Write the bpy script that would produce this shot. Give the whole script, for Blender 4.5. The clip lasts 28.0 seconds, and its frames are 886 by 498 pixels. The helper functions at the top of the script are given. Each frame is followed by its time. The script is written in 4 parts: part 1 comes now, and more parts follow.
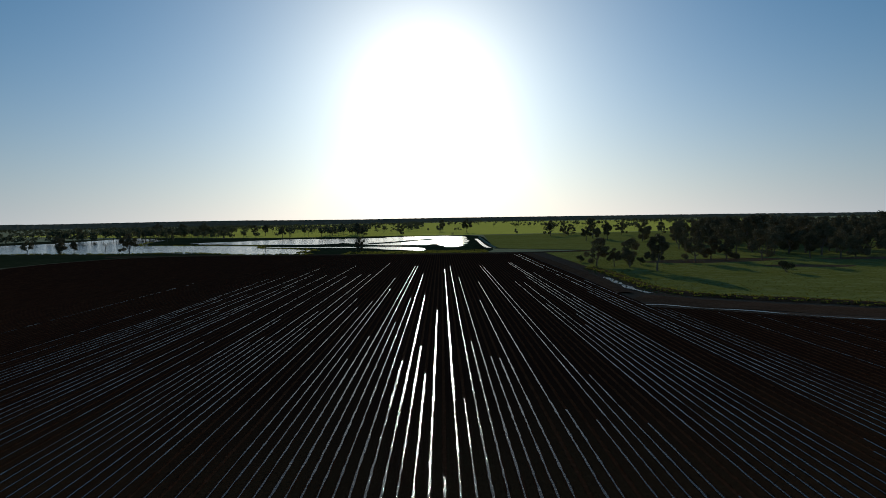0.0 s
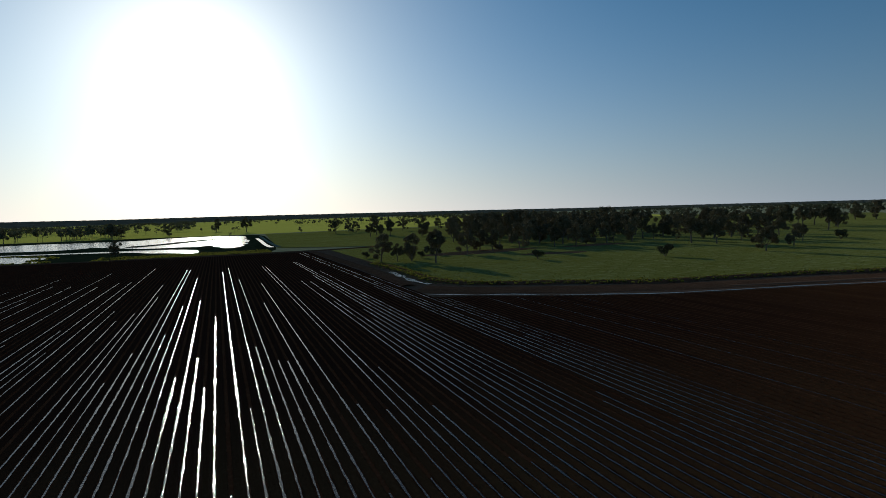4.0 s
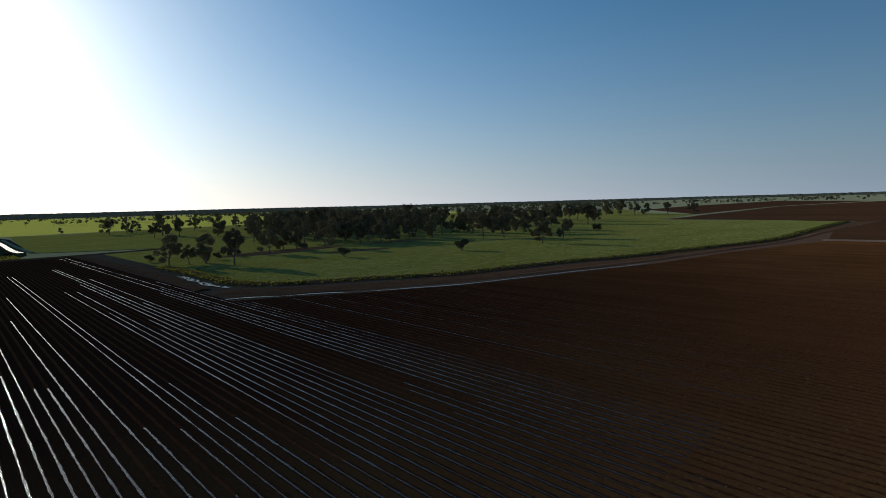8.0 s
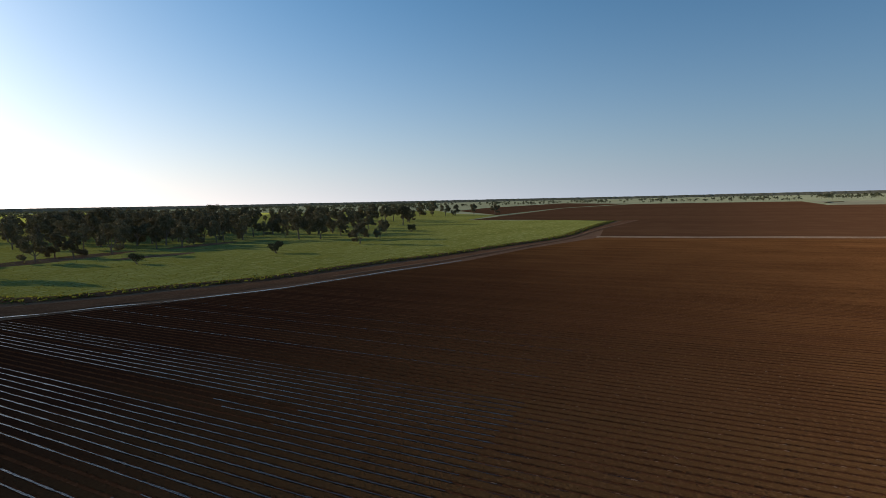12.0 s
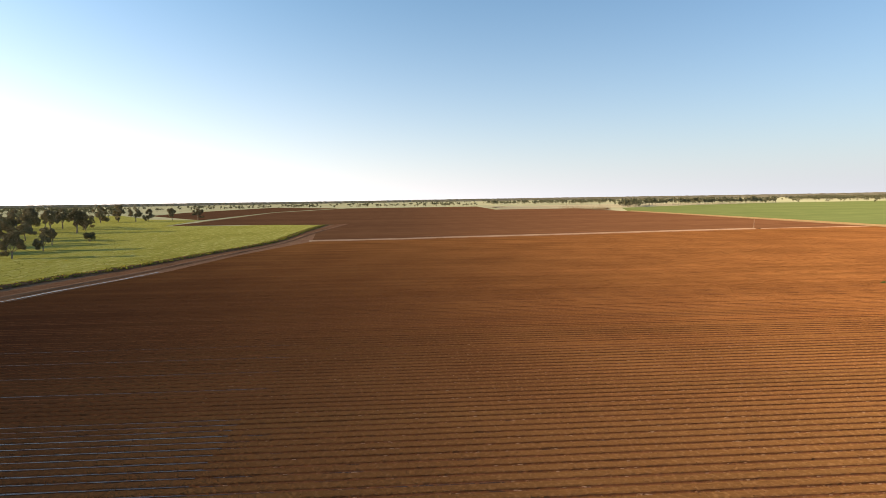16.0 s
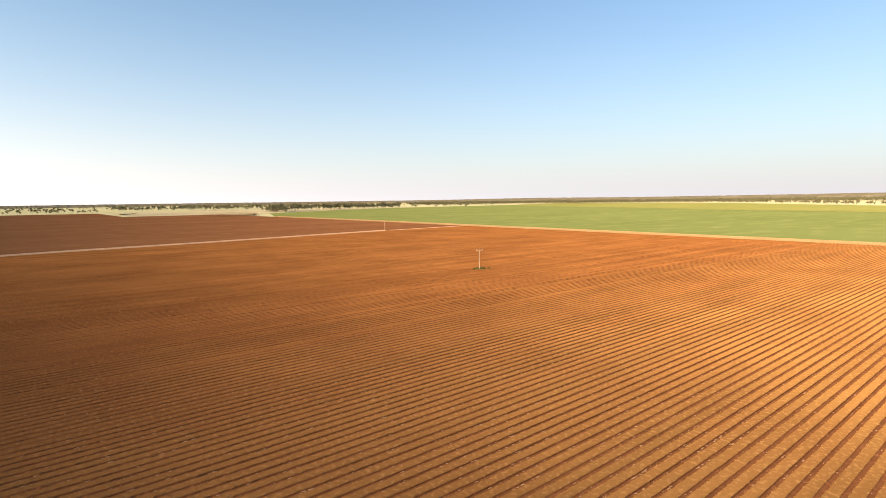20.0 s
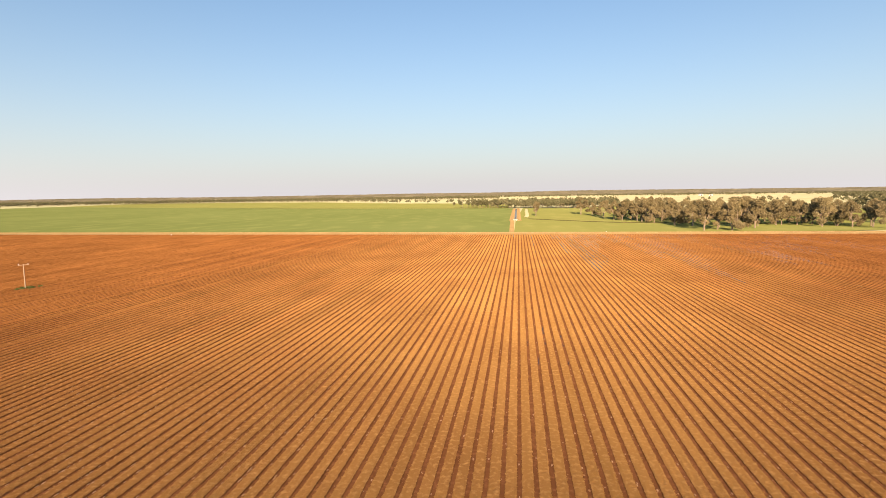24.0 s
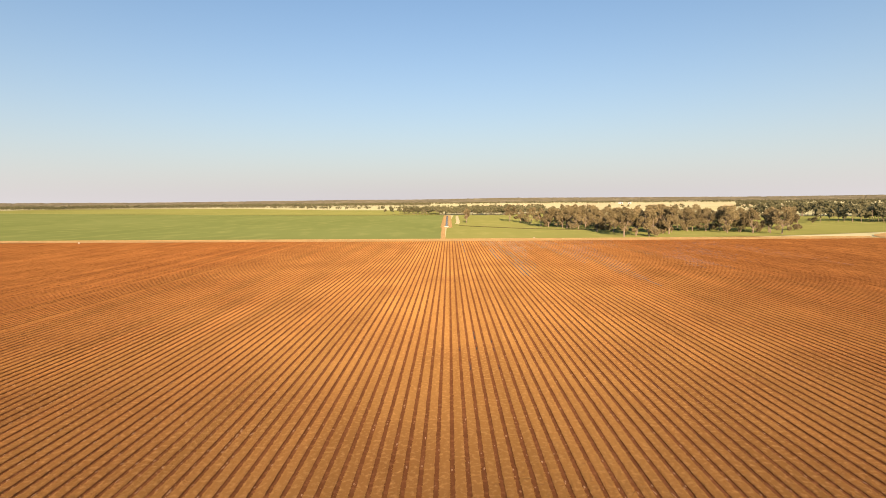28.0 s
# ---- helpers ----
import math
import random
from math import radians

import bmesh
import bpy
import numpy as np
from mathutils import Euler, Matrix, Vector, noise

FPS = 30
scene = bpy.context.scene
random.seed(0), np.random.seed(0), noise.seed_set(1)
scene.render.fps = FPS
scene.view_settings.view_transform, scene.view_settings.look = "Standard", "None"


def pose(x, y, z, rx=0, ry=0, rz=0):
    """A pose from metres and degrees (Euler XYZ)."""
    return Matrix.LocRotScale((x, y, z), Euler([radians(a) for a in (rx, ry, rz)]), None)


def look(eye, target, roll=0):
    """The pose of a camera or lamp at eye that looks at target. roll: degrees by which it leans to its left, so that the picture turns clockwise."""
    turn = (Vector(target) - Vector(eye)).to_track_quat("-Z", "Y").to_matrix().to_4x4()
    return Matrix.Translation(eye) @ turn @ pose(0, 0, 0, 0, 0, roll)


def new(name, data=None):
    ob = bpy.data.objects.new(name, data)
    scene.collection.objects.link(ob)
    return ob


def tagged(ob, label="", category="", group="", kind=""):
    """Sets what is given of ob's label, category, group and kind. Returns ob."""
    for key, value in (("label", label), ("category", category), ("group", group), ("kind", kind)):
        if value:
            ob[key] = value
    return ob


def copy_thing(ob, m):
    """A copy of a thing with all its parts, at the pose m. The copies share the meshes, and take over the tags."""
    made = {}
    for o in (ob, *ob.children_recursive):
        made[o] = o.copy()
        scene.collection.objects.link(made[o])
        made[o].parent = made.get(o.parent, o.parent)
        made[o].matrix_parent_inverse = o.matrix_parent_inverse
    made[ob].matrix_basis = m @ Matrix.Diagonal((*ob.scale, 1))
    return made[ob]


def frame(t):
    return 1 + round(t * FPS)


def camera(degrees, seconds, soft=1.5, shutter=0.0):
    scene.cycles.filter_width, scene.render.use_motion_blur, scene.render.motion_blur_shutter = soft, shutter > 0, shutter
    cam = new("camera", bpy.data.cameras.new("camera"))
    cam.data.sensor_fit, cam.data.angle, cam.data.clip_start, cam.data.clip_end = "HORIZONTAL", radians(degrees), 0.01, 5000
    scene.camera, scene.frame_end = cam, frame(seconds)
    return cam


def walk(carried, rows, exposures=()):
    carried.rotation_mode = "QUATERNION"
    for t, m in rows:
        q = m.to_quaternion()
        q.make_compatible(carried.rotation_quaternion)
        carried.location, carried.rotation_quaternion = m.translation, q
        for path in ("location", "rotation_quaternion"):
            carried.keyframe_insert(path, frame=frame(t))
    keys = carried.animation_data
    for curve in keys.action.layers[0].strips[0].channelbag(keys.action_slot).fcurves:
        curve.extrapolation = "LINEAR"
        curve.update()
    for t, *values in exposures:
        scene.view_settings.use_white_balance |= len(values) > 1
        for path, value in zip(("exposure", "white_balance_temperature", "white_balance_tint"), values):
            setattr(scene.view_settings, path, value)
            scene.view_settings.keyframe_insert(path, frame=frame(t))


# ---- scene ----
# ---------------------------------------------------------------- camera
cam = camera(79.36, 28.0, soft=0.82)
EYE = Vector((0, 0, 20))
# seconds, heading (degrees to the left of +y), pitch, roll
ROWS = [
    (0, -0.13, -3.15, -1.00), (0.5, 0.10, -3.04, -1.03), (1, 0.30, -3.02, -1.02), (1.5, -0.23, -3.07, -0.98),
    (2, -2.16, -3.13, -0.97), (2.5, -4.58, -3.25, -1.04), (3, -7.76, -3.44, -1.23), (3.5, -13.12, -3.67, -1.47),
    (4, -22.85, -3.96, -1.69), (4.5, -26.37, -4.24, -1.80), (6.5, -37.41, -4.48, -1.79), (7, -39.17, -4.67, -1.76),
    (7.5, -41.79, -4.77, -1.73), (8, -43.49, -4.83, -1.70), (8.5, -45.51, -4.89, -1.64), (9, -46.68, -4.94, -1.58),
    (9.5, -48.66, -4.97, -1.53), (10, -50.23, -4.99, -1.50), (10.5, -52.67, -5.03, -1.50), (11, -55.56, -5.09, -1.45),
    (11.5, -58.93, -5.16, -1.38), (12, -62.95, -5.23, -1.33), (12.5, -67.92, -5.29, -1.29), (13, -72.14, -5.33, -1.23),
    (13.5, -75.49, -5.34, -1.10), (15.5, -89.94, -5.35, -0.93), (16, -93.16, -5.34, -0.86), (16.5, -96.28, -5.30, -0.86),
    (17, -101.18, -5.26, -0.86), (17.5, -105.88, -5.22, -0.85), (18, -110.53, -5.20, -0.81), (18.5, -114.80, -5.19, -0.77),
    (19, -118.75, -5.18, -0.75), (19.5, -123.74, -5.20, -0.74), (20, -129.63, -5.25, -0.72), (20.5, -135.45, -5.30, -0.66),
    (21, -140.85, -5.31, -0.56), (21.5, -146.47, -5.31, -0.47), (22, -153.12, -5.43, -0.52), (22.5, -160.17, -5.68, -0.68),
    (24.5, -173.89, -5.79, -0.78), (25, -175.50, -5.75, -0.77), (25.5, -176.49, -5.68, -0.73), (26, -177.51, -5.61, -0.66),
    (26.5, -178.03, -5.54, -0.58), (27, -178.91, -5.46, -0.54), (27.5, -178.99, -5.34, -0.51), (28, -179.29, -5.17, -0.49),
]


def gaze(yaw, pitch, roll):
    y, p = radians(yaw), radians(pitch)
    ahead = Vector((-math.sin(y) * math.cos(p), math.cos(y) * math.cos(p), math.sin(p)))
    return look(EYE, EYE + 100 * ahead, roll)


walk(cam, [(t, gaze(y, p, r)) for t, y, p, r in ROWS],
     exposures=[(0, -1.47, 5300, 1), (4, -1.47, 5300, 1), (8, -1.05, 5450, 4), (10, -0.76, 5500, 6), (12, -0.44, 5950, 10),
                (13, -0.13, 6200, 12), (16, 0.80, 7500, 19), (20, 1.02, 8100, 22), (24, 0.82, 8250, 23), (28, 0.70, 8300, 24)])


# ---------------------------------------------------------------- sky and sun
SUN_AZ, SUN_EL = -1.2, 13.6     # degrees clockwise from +y, and above the horizon
world = bpy.data.worlds.new("sky")
scene.world = world
world.use_nodes = True
wn = world.node_tree
sky = wn.nodes.new("ShaderNodeTexSky")
sky.sky_type, sky.sun_disc = "NISHITA", False
sky.sun_elevation, sky.sun_rotation = radians(SUN_EL), radians(SUN_AZ)
sky.altitude, sky.air_density, sky.dust_density, sky.ozone_density = 200, 1.2, 0.7, 5.0
wn.nodes["Background"].inputs["Strength"].default_value = 0.12
a, e = radians(SUN_AZ), radians(SUN_EL)
toward_sun = Vector((math.sin(a) * math.cos(e), math.cos(a) * math.cos(e), math.sin(e)))


def dusty_air():
    """Dust low over the plain whitens the sky towards the horizon all round, more so on the sun's side, and spreads a soft aureole about the sun."""
    def node(kind, op, *values):
        n = wn.nodes.new(kind)
        n.operation = op
        for sock, v in zip(n.inputs, values):
            if isinstance(v, (int, float, tuple)):
                sock.default_value = v
            else:
                wn.links.new(v, sock)
        return n

    def calc(op, *values):
        return node("ShaderNodeMath", op, *values).outputs[0]

    def fade(v, width):
        return calc("EXPONENT", calc("MULTIPLY", v, -1.0 / width))

    def scaled(colour, v):
        n = wn.nodes.new("ShaderNodeVectorMath")
        n.operation = "SCALE"
        if isinstance(colour, tuple):
            n.inputs[0].default_value = colour
        else:
            wn.links.new(colour, n.inputs[0])
        wn.links.new(v, n.inputs["Scale"])
        return n.outputs[0]

    def plus(one, two):
        return node("ShaderNodeVectorMath", "ADD", one, two).outputs[0]

    way = wn.nodes.new("ShaderNodeTexCoord").outputs["Generated"]
    xyz = wn.nodes.new("ShaderNodeSeparateXYZ")
    wn.links.new(way, xyz.inputs[0])
    rise = calc("MAXIMUM", xyz.outputs["Z"], 0.0)
    low = fade(rise, 0.155)
    off = calc("ARCCOSINE", calc("MINIMUM", node("ShaderNodeVectorMath", "DOT_PRODUCT", way, tuple(toward_sun)).outputs["Value"], 1.0))
    sunward = calc("EXPONENT", calc("MULTIPLY", calc("MULTIPLY", off, off), -1 / 2.25))
    tint = plus(scaled((-0.32, -0.09, 0.05), sunward), (0.73, 0.88, 0.91))
    clear = scaled(node("ShaderNodeVectorMath", "MULTIPLY", sky.outputs["Color"], tint).outputs[0], calc("SUBTRACT", 1.0, low))
    haze = plus(scaled((38.0, 21.0, 7.4), fade(off, 0.52)), (2.75, 3.1, 3.65))
    glow = scaled(scaled((0.8, 6.6, 10.4), fade(off, 0.85)), fade(rise, 0.45))
    aureole = scaled((42.0, 28.0, 16.0), fade(off, 0.15))
    return plus(plus(clear, scaled(haze, low)), plus(glow, aureole))


wn.links.new(dusty_air(), wn.nodes["Background"].inputs["Color"])
sun = new("sun", bpy.data.lights.new("sun", "SUN"))
sun.data.energy, sun.data.angle, sun.data.color = 4.9, radians(0.53), (1.0, 0.84, 0.62)
sun.matrix_world = look(toward_sun * 50, (0, 0, 0))


# ---------------------------------------------------------------- materials
def material(name, colours, scale=0.3, fine=3.0, rough=0.95, bump=0.3, bump_scale=6.0, stretch=(1, 1, 1), diffuse_rough=0.6,
             metal=0.0, spec=0.3, vary=0.0):
    """Two colours mixed by a wide noise, a third by a fine one; a noise bump; vary: by Object Info's Random."""
    m = bpy.data.materials.new(name)
    m.use_nodes = True
    nt = m.node_tree
    b = nt.nodes["Principled BSDF"]
    co = nt.nodes.new("ShaderNodeTexCoord")
    mp = nt.nodes.new("ShaderNodeMapping")
    mp.inputs["Scale"].default_value = stretch
    nt.links.new(co.outputs["Object"], mp.inputs["Vector"])

    def cloud(sc, detail, lo, hi):
        n = nt.nodes.new("ShaderNodeTexNoise")
        n.inputs["Scale"].default_value, n.inputs["Detail"].default_value = sc, detail
        nt.links.new(mp.outputs["Vector"], n.inputs["Vector"])
        r = nt.nodes.new("ShaderNodeMapRange")
        r.inputs["From Min"].default_value, r.inputs["From Max"].default_value = lo, hi
        nt.links.new(n.outputs["Fac"], r.inputs["Value"])
        return r.outputs["Result"]

    def mix(fac, one, two, kind="MIX"):
        x = nt.nodes.new("ShaderNodeMix")
        x.data_type, x.blend_type = "RGBA", kind
        for sock, v in ((x.inputs["Factor"], fac), (x.inputs[6], one), (x.inputs[7], two)):
            if isinstance(v, (float, int)):
                sock.default_value = v
            elif isinstance(v, tuple):
                sock.default_value = (*v, 1)
            else:
                nt.links.new(v, sock)
        return x.outputs[2]

    c = mix(cloud(scale, 4, 0.35, 0.65), colours[0], colours[1])
    c = mix(cloud(fine, 3, 0.5, 0.75), c, colours[2])
    if vary:
        info = nt.nodes.new("ShaderNodeObjectInfo")
        hsv = nt.nodes.new("ShaderNodeHueSaturation")
        r = nt.nodes.new("ShaderNodeMapRange")
        r.inputs["To Min"].default_value, r.inputs["To Max"].default_value = 1 - vary, 1 + vary
        nt.links.new(info.outputs["Random"], r.inputs["Value"])
        nt.links.new(r.outputs["Result"], hsv.inputs["Value"])
        nt.links.new(c, hsv.inputs["Color"])
        c = hsv.outputs["Color"]
    nt.links.new(c, b.inputs["Base Color"])
    b.inputs["Roughness"].default_value, b.inputs["Metallic"].default_value = rough, metal
    b.inputs["Specular IOR Level"].default_value = spec
    b.inputs["Diffuse Roughness"].default_value = diffuse_rough
    if bump:
        n = nt.nodes.new("ShaderNodeTexNoise")
        n.inputs["Scale"].default_value, n.inputs["Detail"].default_value = bump_scale, 4
        nt.links.new(mp.outputs["Vector"], n.inputs["Vector"])
        bu = nt.nodes.new("ShaderNodeBump")
        bu.inputs["Strength"].default_value, bu.inputs["Distance"].default_value = bump, 0.1
        nt.links.new(n.outputs["Fac"], bu.inputs["Height"])
        nt.links.new(bu.outputs["Normal"], b.inputs["Normal"])
    return m


def water_material(name, base, rough, bump, bump_scale):
    m = material(name, (base, base, tuple(v * 1.3 for v in base)), 0.2, 1.0, rough, bump, bump_scale, spec=0.5)
    m.node_tree.nodes["Principled BSDF"].inputs["IOR"].default_value = 1.33
    return m


def let_through(m, share, tint=(1, 1, 1)):
    """Thin leaves: a share of the light passes through, tinted."""
    nt = m.node_tree
    b, out = nt.nodes["Principled BSDF"], nt.nodes["Material Output"]
    tr = nt.nodes.new("ShaderNodeBsdfTranslucent")
    mx = nt.nodes.new("ShaderNodeMixShader")
    mx.inputs["Fac"].default_value = share
    mul = nt.nodes.new("ShaderNodeVectorMath")
    mul.operation = "MULTIPLY"
    mul.inputs[1].default_value = tint
    nt.links.new(b.inputs["Base Color"].links[0].from_socket, mul.inputs[0])
    nt.links.new(mul.outputs[0], tr.inputs["Color"])
    nt.links.new(b.outputs["BSDF"], mx.inputs[1])
    nt.links.new(tr.outputs["BSDF"], mx.inputs[2])
    nt.links.new(mx.outputs["Shader"], out.inputs["Surface"])
    return m


def soaked_and_shaded(m, wet_shade, red):
    """Irrigated soil: in uneven tongues the beds darken towards the sun, by soaking and by backlit shade put into the
    colour; to both sides the soil is a redder loam.
    """
    nt = m.node_tree
    b = nt.nodes["Principled BSDF"]
    co = nt.nodes.new("ShaderNodeTexCoord")
    mp = nt.nodes.new("ShaderNodeMapping")
    mp.inputs["Scale"].default_value = (0.22, 0.012, 1)
    nt.links.new(co.outputs["Object"], mp.inputs["Vector"])
    tongue = nt.nodes.new("ShaderNodeTexNoise")
    tongue.inputs["Scale"].default_value, tongue.inputs["Detail"].default_value = 1.0, 4
    nt.links.new(mp.outputs["Vector"], tongue.inputs["Vector"])
    xyz = nt.nodes.new("ShaderNodeSeparateXYZ")
    nt.links.new(co.outputs["Object"], xyz.inputs["Vector"])

    def math_node(kind, one, two):
        n = nt.nodes.new("ShaderNodeMath")
        n.operation = kind
        for sock, v in zip(n.inputs, (one, two)):
            if isinstance(v, (int, float)):
                sock.default_value = v
            else:
                nt.links.new(v, sock)
        return n.outputs[0]

    def ramp(v, lo, hi):
        n = nt.nodes.new("ShaderNodeMapRange")
        n.inputs["From Min"].default_value, n.inputs["From Max"].default_value = lo, hi
        nt.links.new(v, n.inputs["Value"])
        return n.outputs["Result"]

    # darker towards +y, the sun's side, and fading out eastwards
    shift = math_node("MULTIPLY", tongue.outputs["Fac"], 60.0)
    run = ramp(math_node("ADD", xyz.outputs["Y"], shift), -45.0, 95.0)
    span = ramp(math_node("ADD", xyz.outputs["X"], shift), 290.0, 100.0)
    streak = nt.nodes.new("ShaderNodeHueSaturation")
    n = nt.nodes.new("ShaderNodeMapRange")
    n.inputs["From Min"].default_value, n.inputs["From Max"].default_value = 0.3, 0.7
    n.inputs["To Min"].default_value, n.inputs["To Max"].default_value = 0.8, 1.18
    nt.links.new(tongue.outputs["Fac"], n.inputs["Value"])
    nt.links.new(n.outputs["Result"], streak.inputs["Value"])
    nt.links.new(b.inputs["Base Color"].links[0].from_socket, streak.inputs["Color"])
    nt.links.new(streak.outputs["Color"], b.inputs["Base Color"])
    east = ramp(math_node("ADD", xyz.outputs["X"], shift), 45.0, 115.0)
    west = ramp(math_node("SUBTRACT", shift, xyz.outputs["X"]), 42.0, 120.0)
    loam = nt.nodes.new("ShaderNodeMix")
    loam.data_type, loam.blend_type = "RGBA", "MULTIPLY"
    nt.links.new(math_node("MAXIMUM", east, west), loam.inputs["Factor"])
    nt.links.new(b.inputs["Base Color"].links[0].from_socket, loam.inputs[6])
    loam.inputs[7].default_value = (*red, 1)
    nt.links.new(loam.outputs[2], b.inputs["Base Color"])
    # damp soil and the backlit side's shade, painted as one dark colour
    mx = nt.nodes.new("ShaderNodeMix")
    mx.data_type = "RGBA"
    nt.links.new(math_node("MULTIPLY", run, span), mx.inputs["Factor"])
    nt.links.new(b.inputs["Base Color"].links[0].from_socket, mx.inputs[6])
    mx.inputs[7].default_value = (*wet_shade, 1)
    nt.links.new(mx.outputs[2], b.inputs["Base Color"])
    return m


M_BED = material("red soil of the beds", ((0.328, 0.169, 0.0544), (0.255, 0.126, 0.041), (0.437, 0.24, 0.0909)), 0.05, 2.5, 0.95, 0.6, 7.0,
                 diffuse_rough=1.0, spec=0.0)
# first colour: soaked soil, darkened further for backlit shade
soaked_and_shaded(M_BED, (0.066, 0.0255, 0.0135), (0.76, 0.60, 0.58))
M_DAMP = material("damp red soil", ((0.156, 0.0625, 0.027), (0.122, 0.0488, 0.0209), (0.197, 0.083, 0.0379)), 0.3, 2.0, 0.8, 0.5, 5.0,
                  diffuse_rough=0.9, spec=0.0)
M_FALLOW = material("ploughed red soil", ((0.159, 0.072, 0.0333), (0.128, 0.0571, 0.0266), (0.204, 0.0974, 0.047)), 0.02, 0.4, 0.95, 0.5, 1.0,
                    (1, 0.12, 1), 1.0, spec=0.0)
M_ROAD = material("pale dirt road", ((0.277, 0.187, 0.088), (0.231, 0.154, 0.072), (0.336, 0.241, 0.128)), 0.15, 1.2, 0.95, 0.4, 3.0,
                  diffuse_rough=1.0, spec=0.0)
M_SPOIL = material("pale pinkish dry earth", ((0.42, 0.27, 0.17), (0.35, 0.22, 0.135), (0.48, 0.33, 0.22)), 0.15, 1.2, 0.95, 0.4, 3.0,
                   diffuse_rough=1.0, spec=0.0)
M_BANK = material("bare earth bank", ((0.204, 0.0954, 0.0479), (0.155, 0.073, 0.0372), (0.275, 0.146, 0.0798)), 0.2, 1.5, 0.95, 0.6, 2.0,
                  diffuse_rough=0.9, spec=0.0)
M_TRACK = material("brown dirt track", ((0.261, 0.137, 0.0752), (0.212, 0.107, 0.0602), (0.338, 0.193, 0.114)), 0.15, 1.2, 0.95, 0.4, 3.0,
                   diffuse_rough=1.0, spec=0.0)
M_GRASS = material("pasture grass", ((0.151, 0.168, 0.0675), (0.0961, 0.11, 0.0439), (0.255, 0.251, 0.134)), 0.03, 0.3, 0.9, 1.0, 0.8,
                   (0.55, 1.6, 1), 0.9, spec=0.0)
M_TUFT = material("grass tuft", ((0.153, 0.169, 0.0614), (0.124, 0.139, 0.0515), (0.201, 0.202, 0.0984)), 0.1, 1.0, 0.9, 0.0, 1.0,
                  diffuse_rough=0.8, spec=0.0)
M_CROP = material("green cereal crop", ((0.0824, 0.11, 0.0474), (0.0659, 0.0938, 0.0381), (0.109, 0.129, 0.0577)), 0.012, 0.08, 0.9, 0.6, 1.0,
                  (1, 0.4, 1), 0.9, spec=0.0)
M_CROP_PALE = material("pale green crop", ((0.13, 0.137, 0.0506), (0.108, 0.12, 0.0436), (0.154, 0.154, 0.0638)), 0.012, 0.08, 0.9, 0.5, 1.0,
                       (1, 0.4, 1), 0.9, spec=0.0)
M_HAY = material("ripening pasture", ((0.146, 0.18, 0.036), (0.119, 0.155, 0.03), (0.179, 0.2, 0.048)), 0.004, 0.03, 0.9, 0.4, 1.0,
                 diffuse_rough=0.9, spec=0.0)
M_STUBBLE = material("straw stubble", ((0.353, 0.315, 0.2), (0.302, 0.274, 0.168), (0.403, 0.357, 0.24)), 0.01, 0.08, 0.95, 0.4, 1.0,
                     diffuse_rough=1.0, spec=0.0)
M_PLAIN = material("dry grassland", ((0.224, 0.227, 0.147), (0.171, 0.182, 0.106), (0.259, 0.253, 0.18)), 0.004, 0.03, 0.95, 0.4, 0.5,
                   diffuse_rough=1.0, spec=0.0)
M_MARSH = material("marsh grass", ((0.075, 0.07, 0.028), (0.055, 0.055, 0.022), (0.12, 0.10, 0.045)), 0.02, 0.2, 0.95, 0.5, 0.8,
                   diffuse_rough=0.9, spec=0.0)
M_LEAF = material("gum leaves", ((0.228, 0.184, 0.101), (0.175, 0.145, 0.0719), (0.297, 0.242, 0.137)), 0.25, 1.5, 0.8, 0.0, 1.0,
                  diffuse_rough=0.5, spec=0.05, vary=0.25)
M_BUSH = material("dark bush leaves", ((0.11, 0.10, 0.05), (0.085, 0.08, 0.038), (0.15, 0.13, 0.07)), 0.25, 1.5, 0.8, 0.0, 1.0,
                  diffuse_rough=0.5, spec=0.05)
M_WOODS = material("distant foliage", ((0.149, 0.146, 0.0813), (0.115, 0.116, 0.0625), (0.196, 0.183, 0.106)), 0.01, 0.1, 0.8, 0.0, 1.0,
                   diffuse_rough=0.5, spec=0.0)
M_BARK = material("pale gum bark", ((0.28, 0.22, 0.16), (0.20, 0.155, 0.11), (0.35, 0.29, 0.22)), 0.8, 4.0, 0.9, 0.4, 4.0,
                  diffuse_rough=0.8, spec=0.0)
M_RIDGE = material("wooded ridge", ((0.157, 0.14, 0.0942), (0.128, 0.117, 0.0778), (0.23, 0.21, 0.14)), 0.004, 0.012, 0.95, 0.6, 0.05,
                   diffuse_rough=0.6, spec=0.0)
M_WATER = water_material("lake water", (0.03, 0.03, 0.022), 0.12, 0.8, 3.0)
M_FURROW_WATER = water_material("muddy furrow water", (0.05, 0.024, 0.011), 0.09, 0.38, 5.0)
M_POST = material("weathered pole timber", ((0.40, 0.30, 0.20), (0.33, 0.24, 0.16), (0.46, 0.36, 0.26)), 1.0, 8.0, 0.85, 0.3, 20.0,
                  (1, 1, 0.1), spec=0.2)
M_METAL = material("galvanised metal", ((0.55, 0.56, 0.57), (0.48, 0.49, 0.5), (0.6, 0.6, 0.6)), 1.0, 8.0, 0.4, 0.0, 5.0, metal=0.8, spec=0.5)
M_GLAZE = material("white porcelain", ((0.75, 0.74, 0.7), (0.7, 0.69, 0.65), (0.8, 0.79, 0.75)), 2.0, 9.0, 0.25, 0.0, 5.0, spec=0.5)


